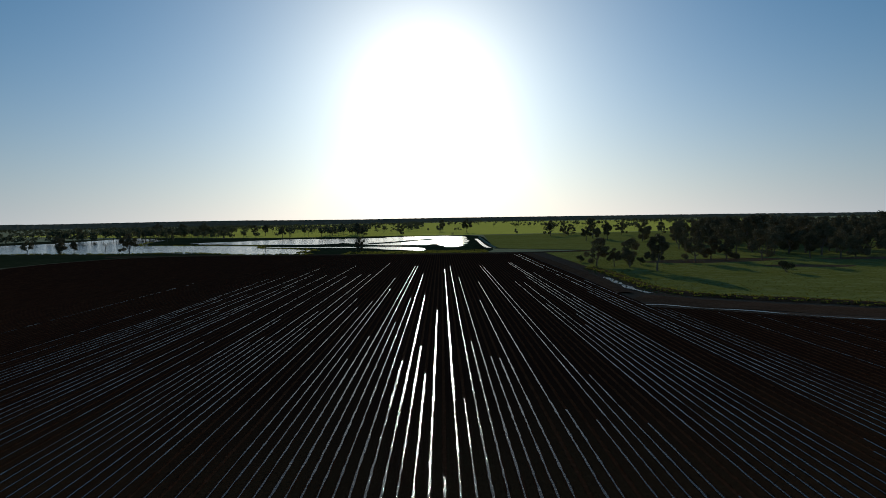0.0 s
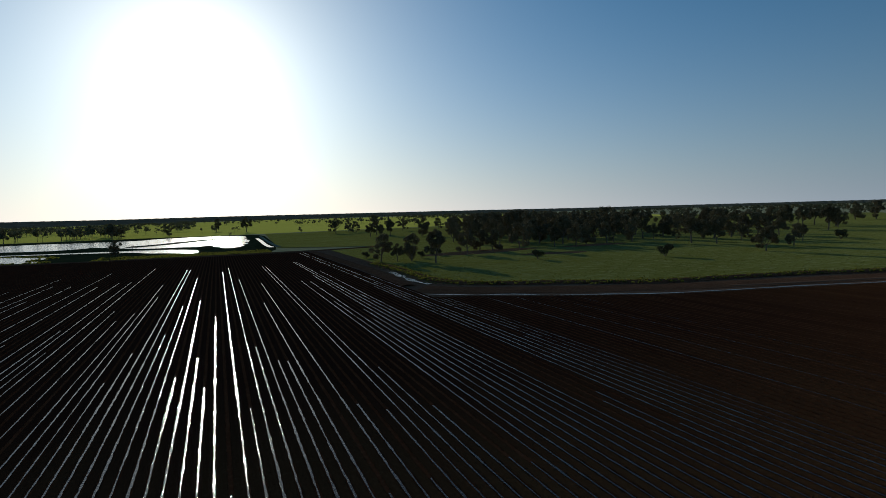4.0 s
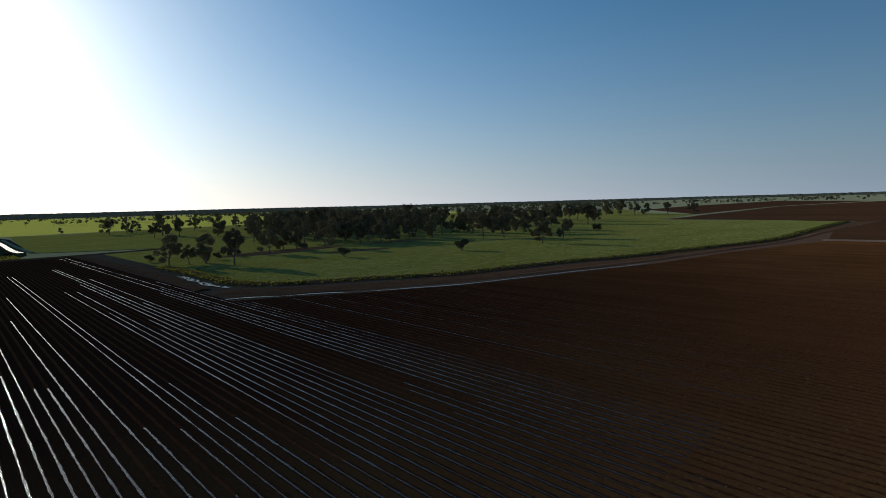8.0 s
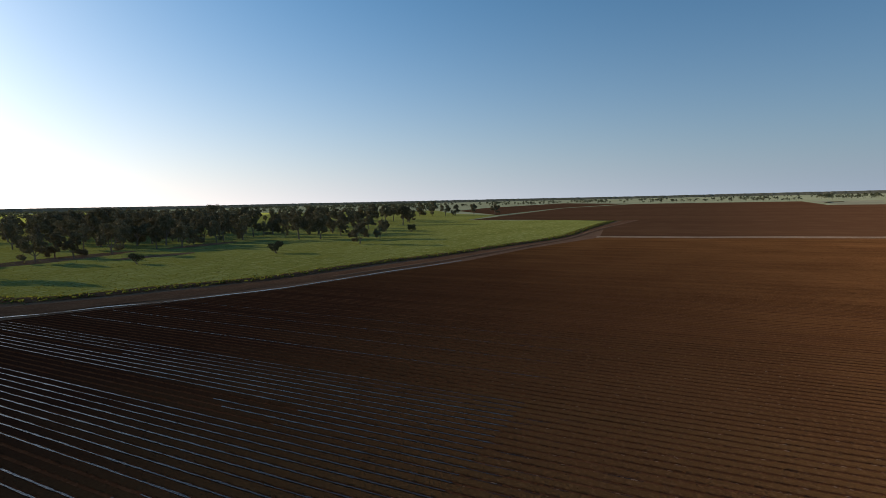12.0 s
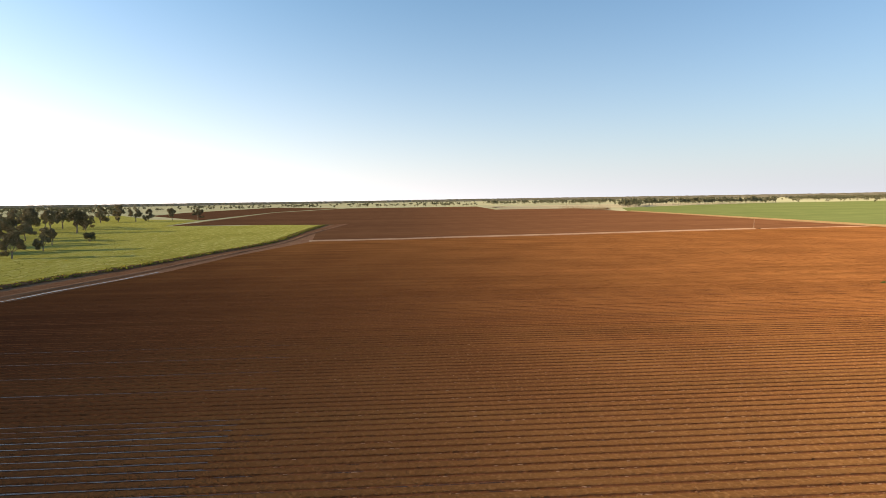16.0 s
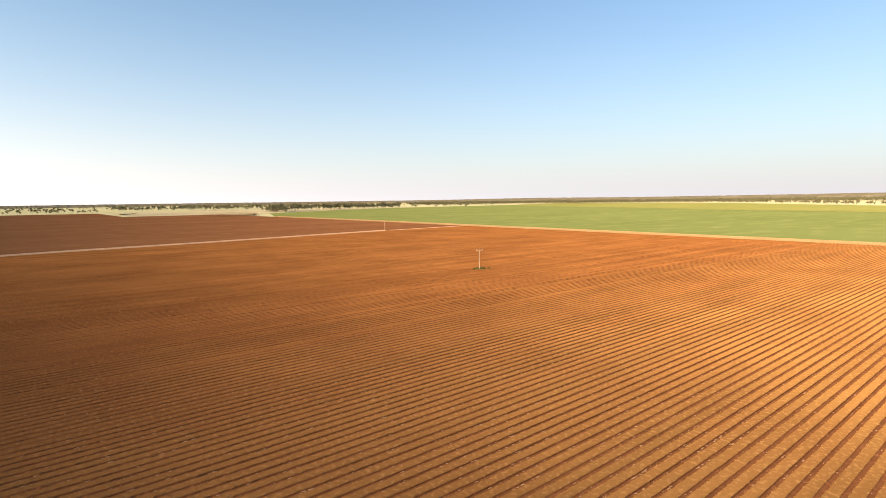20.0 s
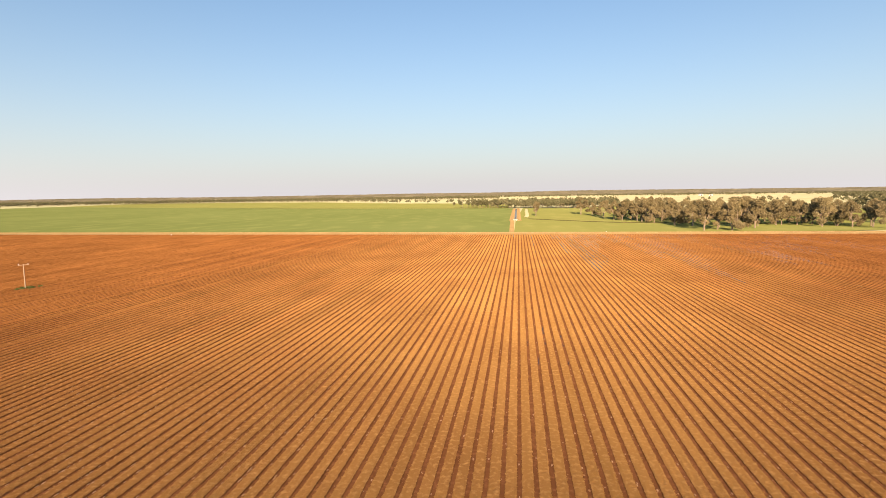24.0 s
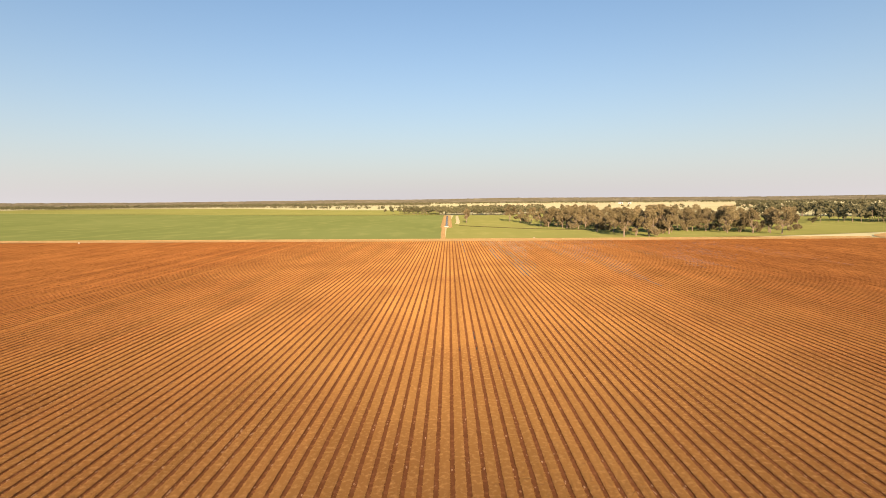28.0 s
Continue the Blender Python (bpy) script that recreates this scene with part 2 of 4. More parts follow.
for m, weight, tint in ((M_GRASS, 0.11, (0.8, 0.78, 0.08)), (M_CROP, 0.06, (0.66, 0.74, 0.16)), (M_CROP_PALE, 0.06, (0.66, 0.74, 0.16)),
                        (M_HAY, 0.42, (0.74, 0.74, 0.14)), (M_PLAIN, 0.13, (0.85, 0.85, 0.5))):
    # fine upright blades scatter the low light along the ground
    b = m.node_tree.nodes["Principled BSDF"]
    b.inputs["Sheen Weight"].default_value, b.inputs["Sheen Roughness"].default_value = weight, 0.5
    b.inputs["Sheen Tint"].default_value = (*tint, 1)
let_through(M_TUFT, 0.5, (1.12, 1.0, 0.3))
let_through(M_LEAF, 0.08)
let_through(M_WOODS, 0.2)


# ---------------------------------------------------------------- mesh helpers
def np_mesh(name, verts, faces, mats, index=None, smooth=False):
    me = bpy.data.meshes.new(name)
    me.from_pydata([tuple(v) for v in verts] if not isinstance(verts, list) else verts, [],
                   faces.tolist() if isinstance(faces, np.ndarray) else faces)
    for m in mats:
        me.materials.append(m)
    if index is not None:
        me.polygons.foreach_set("material_index", np.asarray(index, dtype=np.int32))
    if smooth:
        me.polygons.foreach_set("use_smooth", np.ones(len(me.polygons), dtype=bool))
    me.update()
    return me


def part(name, data, parent, label=""):
    ob = new(name, data)
    ob.parent = parent
    return tagged(ob, label) if label else ob


def bm_mesh(name, bm, mat, smooth=False):
    me = bpy.data.meshes.new(name)
    bm.to_mesh(me)
    bm.free()
    me.materials.append(mat)
    if smooth:
        me.polygons.foreach_set("use_smooth", np.ones(len(me.polygons), dtype=bool))
    return me


def rounded(points, rounds=2):
    """A closed outline with its corners cut twice, so that it bends softly."""
    for _ in range(rounds):
        out = []
        for p, q in zip(points, points[1:] + points[:1]):
            out += [(p[0] * 0.8 + q[0] * 0.2, p[1] * 0.8 + q[1] * 0.2), (p[0] * 0.2 + q[0] * 0.8, p[1] * 0.2 + q[1] * 0.8)]
        points = out
    return points


def ragged(points, amp, seed, step=4.0):
    """A shoreline: the outline rounded, then broken up by small bays and spits."""
    pts = rounded(points, 2)
    out = []
    for (x0, y0), (x1, y1) in zip(pts, pts[1:] + pts[:1]):
        n = max(1, round(math.hypot(x1 - x0, y1 - y0) / step))
        for i in range(n):
            x, y = x0 + (x1 - x0) * i / n, y0 + (y1 - y0) * i / n
            k = Vector((x * 0.09, y * 0.05, seed))
            out.append((x + amp * noise.noise(k), y + 1.6 * amp * noise.noise(k + Vector((7, 3, 0)))))
    return out


def sheet(name, points, z, mat, label, category, soft=0):
    bm = bmesh.new()
    pts = rounded(points, soft) if soft else points
    f = bm.faces.new([bm.verts.new((x, y, z)) for x, y in pts])
    f.normal_update()
    if f.normal.z < 0:
        f.normal_flip()
        f.normal_update()
    bmesh.ops.triangulate(bm, faces=[f], ngon_method="EAR_CLIP")
    return tagged(new(name, bm_mesh(name, bm, mat)), label, category, kind="structure")


def resample(points, step):
    """An open line through the points (Catmull-Rom), about step metres between its points."""
    p = [np.array(q, float) for q in points]
    p = [2 * p[0] - p[1]] + p + [2 * p[-1] - p[-2]]
    out = []
    for i in range(1, len(p) - 2):
        n = max(1, int(np.linalg.norm(p[i + 1] - p[i]) / step))
        for t in np.arange(n) / n:
            out.append(0.5 * (2 * p[i] + (p[i + 1] - p[i - 1]) * t + (2 * p[i - 1] - 5 * p[i] + 4 * p[i + 1] - p[i + 2]) * t * t
                              + (3 * p[i] - p[i - 1] - 3 * p[i + 1] + p[i + 2]) * t ** 3))
    return np.array(out + [p[-2]])


def ribbon_mesh(name, line, profile, mats, jitter=0.0, index=None, lift=0.0):
    """A profile of (offset to the left, height) drawn along a line; jitter: metres by which its edges wander."""
    d = np.gradient(line, axis=0)
    d /= np.linalg.norm(d, axis=1)[:, None]
    side = np.stack([-d[:, 1], d[:, 0]], 1)
    n, k = len(line), len(profile)
    v = np.zeros((n, k, 3))
    for j, (o, z) in enumerate(profile):
        w = np.array([noise.noise(Vector((q[0] * 0.15 + 7 * j, q[1] * 0.15, 3.1 * j))) for q in line]) * jitter
        v[:, j, :2] = line + side * (o + w)[:, None]
        v[:, j, 2] = z + lift + w * 0.12
    a = np.arange(n - 1)[:, None] * k + np.arange(k - 1)[None]
    f = np.stack([a, a + k, a + k + 1, a + 1], -1).reshape(-1, 4)
    if profile[0][0] <= profile[-1][0]:
        f = f[:, ::-1]
    idx = np.tile(index, n - 1) if index is not None else None
    return np_mesh(name, v.reshape(-1, 3), f[:, ::-1], mats, idx, True)


# ---------------------------------------------------------------- the land
def ground():
    rings = [0, 300, 800, 1600, 3000, 4950]
    n = 96
    v = [(0, 0, -0.3)]
    for r in rings[1:]:
        v += [(r * math.cos(2 * math.pi * i / n), r * math.sin(2 * math.pi * i / n), -0.3) for i in range(n)]
    f = [(0, 1 + i, 1 + (i + 1) % n) for i in range(n)]
    for k in range(len(rings) - 2):
        b = 1 + k * n
        f += [(b + i, b + n + i, b + n + (i + 1) % n, b + (i + 1) % n) for i in range(n)]
    tagged(new("ground", np_mesh("ground", v, f, [M_PLAIN])), "flat plain of dry grass and green pasture", "ground", kind="structure")


ground()

PADDOCK = [(60, 310), (59, 209), (60, 181), (59, 161), (59, 147), (63, 135), (73, 127), (83, 122), (96, 114), (109, 107), (128, 103),
           (149, 98), (171, 90), (203, 83), (243, 74), (277, 70), (358, 73), (445, 74), (453, 80), (471, 119), (468, 167), (482, 219),
           (627, 243), (690, 330), (935, 492), (900, 800), (300, 700), (116, 680), (90, 330)]
sheet("paddock", PADDOCK, -0.1, M_GRASS, "green grazing paddock of rough grass with scattered gum trees", "paddock")
sheet("pasture", [(48, 692), (300, 715), (900, 815), (1500, 2600), (300, 3900), (-1200, 3200), (-900, 1100), (-500, 850), (-220, 705)], -0.2, M_HAY,
      "wide green pasture reaching to the distant trees", "field")
sheet("crop_field", [(36, 364), (60, 345), (90, 328), (118, 660), (53, 676)], -0.06, M_GRASS,
      "bright green crop strip beside the flooded pond", "field")
sheet("lake_margin", [(-420, 330), (-330, 250), (-222, 225), (-216, 285), (-196, 325), (-60, 318), (30, 312), (40, 420), (50, 690), (-60, 700), (-220, 690), (-480, 830), (-560, 640),
                      (-500, 480)], -0.22, M_MARSH, "dark marshy grass round the flooded lagoon", "marsh", 2)
LAKE = [(-338, 392), (-288, 386), (-229, 372), (-185, 373), (-146, 351), (-117, 334), (-100, 334), (-83, 335), (-95, 355), (-88, 371),
        (-98, 387), (-122, 409), (-142, 423), (-151, 443), (-157, 463), (-246, 497), (-291, 515), (-332, 607), (-346, 676), (-447, 791),
        (-468, 761), (-449, 662), (-449, 603), (-467, 584), (-474, 549)]
sheet("water_lagoon", ragged(LAKE, 5, 1.5), -0.15, M_WATER, "still shallow lagoon reflecting the pale sky", "lake")
sheet("water_upper_lagoon", ragged([(-258, 535), (-248, 568), (-223, 582), (-205, 602), (-176, 634), (-108, 614), (-78, 615), (-51, 655), (-20, 657),
                             (2, 665), (30, 629), (21, 414), (3, 381), (-5, 461), (-15, 427), (-55, 434), (-90, 508), (-102, 470),
                             (-165, 486)], 5, 2.5), -0.14, M_WATER, "long flooded strip of shallow water behind a low bank", "lake")
sheet("water_pond", ragged([(-151, 440), (-72, 415), (-32, 411), (-16, 390), (-11, 366), (-14, 348), (-29, 363), (-50, 390), (-72, 404), (-150, 432)], 3, 3.5, 3.0),
      -0.13, M_WATER, "bright narrow pond with the low sun in it", "pond")

# main furrowed field: beds and furrows run along y
PITCH, PHASE = 1.161, 1.07
WEST_TOP = [(-212, 285), (-195, 316), (-180, 331), (-90, 321), (0, 307), (47, 305)]
EAST_TOP = [(46, 117), (56, 112), (71, 102), (94, 90), (128, 81), (160, 72), (205, 66), (268, 50), (277, -20), (290, -109), (302, -225),
            (304.5, -270)]
BOTTOM = [(-212, -262), (0, -264), (271, -273), (305, -275)]


def along(points, x):
    return np.interp(x, [p[0] for p in points], [p[1] for p in points])


def y_steps(reach, lo, hi):
    """Rows of crumbs along the beds, coarser with the distance; reach: how far off to the side the beds lie."""
    def step(y):
        d = math.hypot(y, reach)
        return 2.5 if reach == 70 else 0.27 if d < 50 else 0.42 if d < 80 else 0.7 if d < 130 else 1.3 if d < 220 else 2.4
    up, down = [0.0], [0.0]
    while up[-1] < hi:
        up.append(up[-1] + step(up[-1]))
    while down[-1] > lo:
        down.append(down[-1] - step(down[-1]))
    return np.array(down[:0:-1] + up)


def furrows(name, x0, x1, top, seed):
    """Cloddy beds with crumbled shoulders, and furrow floors between them."""
    k0, k1 = math.ceil((x0 - PHASE) / PITCH), math.floor((x1 - PHASE) / PITCH)
    centre = PHASE + PITCH * np.arange(k0, k1 + 1)
    # one furrow and the bed east of it: offset, height
    prof = [(-0.19, 0.0), (-0.125, -0.09), (0.125, -0.09), (0.19, 0.0), (0.36, 0.035), (PITCH / 2, 0.02), (PITCH - 0.36, 0.035)]
    m = len(prof)
    xs = np.append(np.concatenate([c + np.array([q[0] for q in prof]) for c in centre]), centre[-1] + PITCH - prof[3][0])
    pick = np.random.RandomState(seed + 40)
    cut = pick.uniform(0.65, 1.15, len(centre))
    # further east most furrows have silted up; a few stay deep
    silted = pick.uniform(0, 1, len(centre)) < np.clip((centre - 44) / 60, 0, 0.8)
    cut = np.where(silted, cut * 0.45, cut)
    zs = np.append(np.concatenate([np.array([q[1] for q in prof]) * np.array([1, c, c] + [1] * (m - 3)) for c in cut]), 0.0)
    bed = np.append(np.tile([0.4, 0, 0, 0.4, 1, 1, 1], len(centre)), 0.4)
    kind = np.concatenate([[0] * m if c < 0.40 or x0 > 100 else [1, 1, 1] + [0] * (m - 3) for c in cut])
    reach = 0 if x0 * x1 < 0 else min(abs(x0), abs(x1))
    lo, hi = along(BOTTOM, xs), along(top, xs)
    ys = y_steps(reach, lo.min() - 2, hi.max() + 2)
    rng = np.random.RandomState(seed)
    size = np.gradient(ys)[:, None]
    n, k = len(ys), len(xs)
    Y = np.clip(ys[:, None] + rng.uniform(-0.33, 0.33, (n, k)) * size, lo[None], hi[None])
    X = xs[None] + rng.normal(0, 1, Y.shape) * 0.018 + 0.05 * np.sin(ys / 23.0)[:, None] * np.sin(xs / 31.0)[None]
    # clods: rises and hollows that a whole bed shares, and the crumbs of each spot
    shared = np.repeat(rng.uniform(-1, 1, (n, len(centre) + 1)), m, axis=1)[:, :k]
    crumb = rng.uniform(-1, 1, (n, k))
    relief = np.clip(size - 0.35, 0, 0.6) * SLOPE * shared * 0.5 + np.minimum(size * SLOPE * 0.35, 0.03) * crumb
    Z = zs[None] + relief * bed[None] + crumb * 0.008 * (1 - bed[None])
    a = np.arange(n - 1)[:, None] * k + np.arange(k - 1)[None]
    dead = (Y[1:, :-1] - Y[:-1, :-1] < 1e-3) & (Y[1:, 1:] - Y[:-1, 1:] < 1e-3)
    f = np.stack([a, a + 1, a + k + 1, a + k], -1)
    idx = np.broadcast_to(kind[None], (n - 1, k - 1))
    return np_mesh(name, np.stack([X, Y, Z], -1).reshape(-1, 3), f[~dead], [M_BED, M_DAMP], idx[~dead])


SLOPE = 0.16
FIELD = "red-brown furrowed field of long straight beds and damp furrows"
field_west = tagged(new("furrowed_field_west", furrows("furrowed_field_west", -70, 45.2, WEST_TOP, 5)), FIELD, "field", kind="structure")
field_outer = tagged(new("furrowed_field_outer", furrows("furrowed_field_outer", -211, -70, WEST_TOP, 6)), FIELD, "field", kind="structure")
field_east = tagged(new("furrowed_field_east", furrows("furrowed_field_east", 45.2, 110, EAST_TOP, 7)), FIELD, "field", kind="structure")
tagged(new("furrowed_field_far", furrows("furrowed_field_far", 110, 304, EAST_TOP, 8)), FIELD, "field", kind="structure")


# irrigation water that stands in the furrows, up to where it has run
REACH = [(3.1, 231), (1.6, 217), (5.7, 186), (15.7, 229), (16.8, 228), (11.0, 170), (9.3, 132), (29.6, 242), (31.0, 242), (40.3, 300),
         (42.3, 300), (45.8, 283), (33.0, 196), (23.5, 169), (-10.7, 234), (-12.1, 234), (-6.7, 199), (-24.1, 251), (-15.9, 186),
         (-4.2, 142), (-1.2, 118), (-3.1, 84), (-6.4, 75), (-4.5, 69), (2.4, 59), (5.0, 87), (5.9, 77), (7.1, 76), (-38.3, 239), (-52.6, 228),
         (-30.3, 201), (-34.7, 194), (-18.0, 133), (-20.4, 125), (-10.4, 105), (-11.8, 93), (-8.1, 137), (11.3, 55), (16.7, 52), (15.9, 67),
         (19.3, 51), (-46.7, 170), (-81.9, 207), (-66.8, 183), (-43.5, 199)]


def furrow_water():
    rng = random.Random(11)
    reach = {}
    for x, y in REACH:
        k = round((x - PHASE) / PITCH)
        k = next(q for q in (k, k + 1, k - 1, k + 2, k - 2, k + 3, k - 3, k + 4) if q not in reach)
        reach[k] = y
    for k in range(round((-125 - PHASE) / PITCH), round((88 - PHASE) / PITCH)):
        x = PHASE + PITCH * k
        end = reach.get(k)
        width = 0.10 if -14 < x < 14 else 0.074
        if end is None:
            if x < -12:
                end = rng.choice((0, rng.uniform(45, 110), rng.uniform(60, 140), rng.uniform(110, 210))) if x > -60 else rng.uniform(90, 190)
            elif x < 46:
                end = rng.choice((rng.uniform(22, 50), rng.uniform(35, 75))) if x < 24 or rng.random() < 0.3 else rng.uniform(70, 190)
            else:
                end = 300
        if x > 46:
            end = min(end, along(EAST_TOP, x) - 2)
        if x < -62:
            end = -150 if rng.random() < 0.75 or x < -95 else end
            width = 0.06
        if x > 46:
            width = 0.05 if x < 58 else 0.035
            if rng.random() < min(0.88, max(0, (x - 46) / 5)):
                continue
        head = -261 if x < 3 else -20
        wide = 58 if x < -16 else 0
        inlet = -261 + 1.25 * max(0, wide + 80 * noise.noise(Vector((x * 0.07, 3.0, 0))) + rng.uniform(-12, 18)) if x < 3 else -400
        if abs(x + 6) < 1 or abs(x + 17) < 1:
            inlet = -180
        ys = [y for y in np.arange(head, end, 0.37) if abs(y) < 85 or round(y / 0.37) % 3 == 0]
        v, f, run = [], [], None
        for y in ys:
            n1 = noise.noise(Vector((x * 3.3, y * 0.35, 0.5)))
            n2 = noise.noise(Vector((x * 1.7, y * 0.04, 4.5)))
            if y < inlet:
                half = (0.165 if x < -16 else 0.10) * min(1, 0.6 + n1 + 1.3 * n2)
            elif y < 16:
                half = width * min(1, -0.9 + 1.5 * n1 + 1.0 * n2 + max(0, y + 14) / (22 if x < 36 else 40))
            else:
                half = width * min(1.15, 0.95 + 0.55 * n1 + 0.3 * n2)
            if x > 14 and y < 75:
                half *= 1.2    # wider where the furrows are fullest
            # strips broadened about the sun's mirror point, to enlarge its glint
            if -7 < x < 3 and 58 < y < 112:
                half *= 1.6
            if half < 0.015:
                run = None
                continue
            off = 0.05 * math.sin(y / 23.0) * math.sin(x / 31.0) + 0.02 * n1
            # crumbs along both edges narrow the strip unevenly
            left, right = (half * min(1.2, 0.85 + 0.75 * noise.noise(Vector((x * 2.1 + q, y * 1.3, q)))) for q in (3.7, 9.2))
            i = len(v)
            z = (-0.016 if x < 46 else -0.035) if y > 16 else -0.01 if y < inlet else -0.06
            v += [(x + off - left, y, z), (x + off + right, y, z)]
            if run is not None:
                f.append((run, run + 1, i + 1, i))
            run = i
        if f:
            part("water_strip", np_mesh("water_strip", v, f, [M_FURROW_WATER]), field_outer if x < -70 else field_west if x < 45.2 else field_east)


furrow_water()

# fields beyond
sheet("ploughed_field", [(272, 51), (345, 62), (450, 60), (460, 85), (480, 150), (486, 215), (573, 219), (1002, 248), (1386, 168), (1354, -163),
                         (952, -147), (945, -293), (782, -291), (435, -283), (306, -276), (303, -225), (292, -109), (279, -20)], -0.04, M_FALLOW,
      "wide flat ploughed field of bare red soil", "field")
sheet("ploughed_field_far", [(628, 243), (883, 422), (1131, 464), (1800, 457), (1420, 190), (1018, 262)], -0.1, M_FALLOW,
      "distant ploughed field of dark red soil", "field")
sheet("green_crop_field", [(4.8, -278), (300, -286), (724, -296), (926, -368), (1087, -581), (1226, -875), (1284, -1330), (505, -917),
                           (204, -775), (71, -746), (5, -744)], -0.02, M_CROP, "large field of short even green cereal", "field")
sheet("pale_crop_field", [(14, -752), (71, -754), (204, -783), (505, -925), (1284, -1338), (1520, -2003), (657, -1685), (282, -1264), (111, -1168),
                          (16, -1100)], -0.03, M_CROP_PALE, "paler green field behind a low headland", "field")
sheet("meadow", [(2.2, -278), (-160, -282), (-222, -300), (-300, -330), (-520, -560), (-380, -600), (-180, -640), (-150, -880), (-77, -730), (-6, -745),
                 (2.0, -400)], -0.03, M_CROP_PALE, "bright green meadow in front of the gum wood", "field")
sheet("stubble_field", [(-40, -1250), (-226, -1290), (-640, -1380), (-1100, -1500), (-1000, -2600), (-300, -2700), (-90, -2300)], -0.1, M_STUBBLE,
      "pale straw-coloured stubble field", "field")
sheet("stubble_field_east", [(960, -160), (1350, -175), (1420, -700), (1250, -850), (1090, -560), (940, -350)], -0.12, M_STUBBLE,
      "pale straw-coloured grass field beyond the ploughed land", "field")

# roads, banks and ditches
def road(name, line, width, z, mat, label, step=6, jitter=0.5, crown=0.06):
    w = width / 2
    me = ribbon_mesh(name, resample(line, step), [(w, z - 0.05), (w * 0.8, z + crown * 0.6), (0, z + crown), (-w * 0.8, z + crown * 0.6), (-w, z - 0.05)],
                     [mat], jitter)
    return tagged(new(name, me), label, "road", kind="structure")


def bank(name, line, width, height, z, mat, label, step=5, jitter=0.5):
    w = width / 2
    me = ribbon_mesh(name, resample(line, step), [(w, z), (w * 0.45, z + height * 0.9), (0, z + height), (-w * 0.45, z + height * 0.85), (-w, z)], [mat], jitter)
    return tagged(new(name, me), label, "bank", kind="structure")


HEAD = [(-213, -267), (0, -270), (271, -280), (435, -288), (724, -296)]
road("road_headland", HEAD, 9, 0.0, M_ROAD, "orange dirt track along the head ditch of the field")
bank("bank_head_ditch", [(x, y - 5.5) for x, y in HEAD], 3.0, 0.5, -0.05, M_ROAD, "low bare-earth bank of the head ditch")
bank("bank_boundary", [(270, 52), (272, 7), (277, -20), (283, -77), (293, -143), (300, -198)], 5, 0.6, -0.05, M_SPOIL,
     "narrow pale bank between two ploughed fields", jitter=0.5)
bank("bank_boundary_end", [(300.5, -202), (303, -230), (305, -272)], 3.0, 0.3, -0.05, M_SPOIL, "thin worn bank between two ploughed fields")
road("road_ploughed_edge", [(573, 221), (700, 229), (1002, 252)], 5, 0.02, M_ROAD, "pale track between two ploughed fields")
bank("bank_spoil_far", [(1105, -168), (1170, -182), (1192, -205)], 9, 1.4, -0.05, M_ROAD, "pinkish heap of bare earth at the ploughed field's far corner")
road("road_west", [(-205, 230), (-212, 200), (-216, 0), (-216, -261)], 4, 0.0, M_ROAD, "pale dirt track along the field's edge")
road("road_west_bend", [(-216, -262), (-228, -285), (-262, -310), (-330, -345)], 5, 0.0, M_ROAD, "pale dirt track leading off behind the wood")
road("road_north_west", [(-205, 232), (-212, 262), (-208, 290), (-190, 322), (-150, 333)], 4, 0.0, M_ROAD, "pale track curving round the field's corner")

sheet("headland", [(45, 100), (45, 118), (45.1, 140), (45.1, 306), (52, 312), (62, 310)] + PADDOCK[1:18] + [(462, 52), (272, 44), (205, 60), (160, 66), (128, 75),
                  (94, 84), (71, 96), (56, 104)], -0.13, M_TRACK, "bare brown headland between field and paddock", "headland")
for i, patch in enumerate(([(84, 232), (105, 222), (138, 228), (158, 238), (140, 246), (100, 243)], [(120, 205), (150, 196), (160, 203), (135, 212)],
                           [(160, 232), (190, 226), (215, 234), (190, 243)])):
    sheet("bare_ground", patch, -0.085, M_TRACK, "bare trodden pale earth under the paddock trees", "bare ground", 2)
DITCH = [(45, 120), (50, 119), (56, 114), (64, 110), (71, 104), (82, 98), (94, 92), (110, 87.5), (128, 83), (148, 77), (159, 74.5)]
water = ribbon_mesh("water_ditch", resample(DITCH, 2), [(0.36, 0.01), (-0.36, 0.01)], [M_FURROW_WATER], 0.35)
tagged(new("water_ditch", water), "narrow strip of standing water along the field's edge", "ditch", kind="structure")
FARM = [(48, 131), (56, 124), (66, 117), (87, 106), (116, 95), (156, 84), (205, 75.5), (263, 67), (343, 66), (461, 60)]
road("road_farm", FARM, 11, -0.02, M_BANK, "brown dirt farm track curving along the paddock", jitter=1.0)
road("road_farm_wheel_track", [(p[0] - 1.2, p[1] - 3.0) for p in FARM[4:]], 2.2, 0.06, M_TRACK, "paler worn wheel track on the farm road", jitter=0.5)
EDGE = PADDOCK[1:18]
bank("bank_paddock", [(x - 0.6, y - 1.0) for x, y in EDGE], 3.6, 0.75, -0.06, M_BANK, "low earth levee at the paddock's edge", 3, 0.9)
bank("bank_red", [(49, 302), (49.5, 230), (50, 190), (49, 160), (47.5, 138)], 5, 0.5, -0.08, M_BANK, "bare red-brown bank beside the tail drain", 4, 0.7)
tagged(new("water_tail_drain", ribbon_mesh("water_tail_drain", resample([(54, 176), (53.5, 165), (53, 155), (52.5, 146), (54, 138)], 2),
                                           [(0.9, 0.03), (-0.9, 0.03)], [M_WATER], 0.9)),
       "puddled water in the tail drain", "ditch", kind="structure")
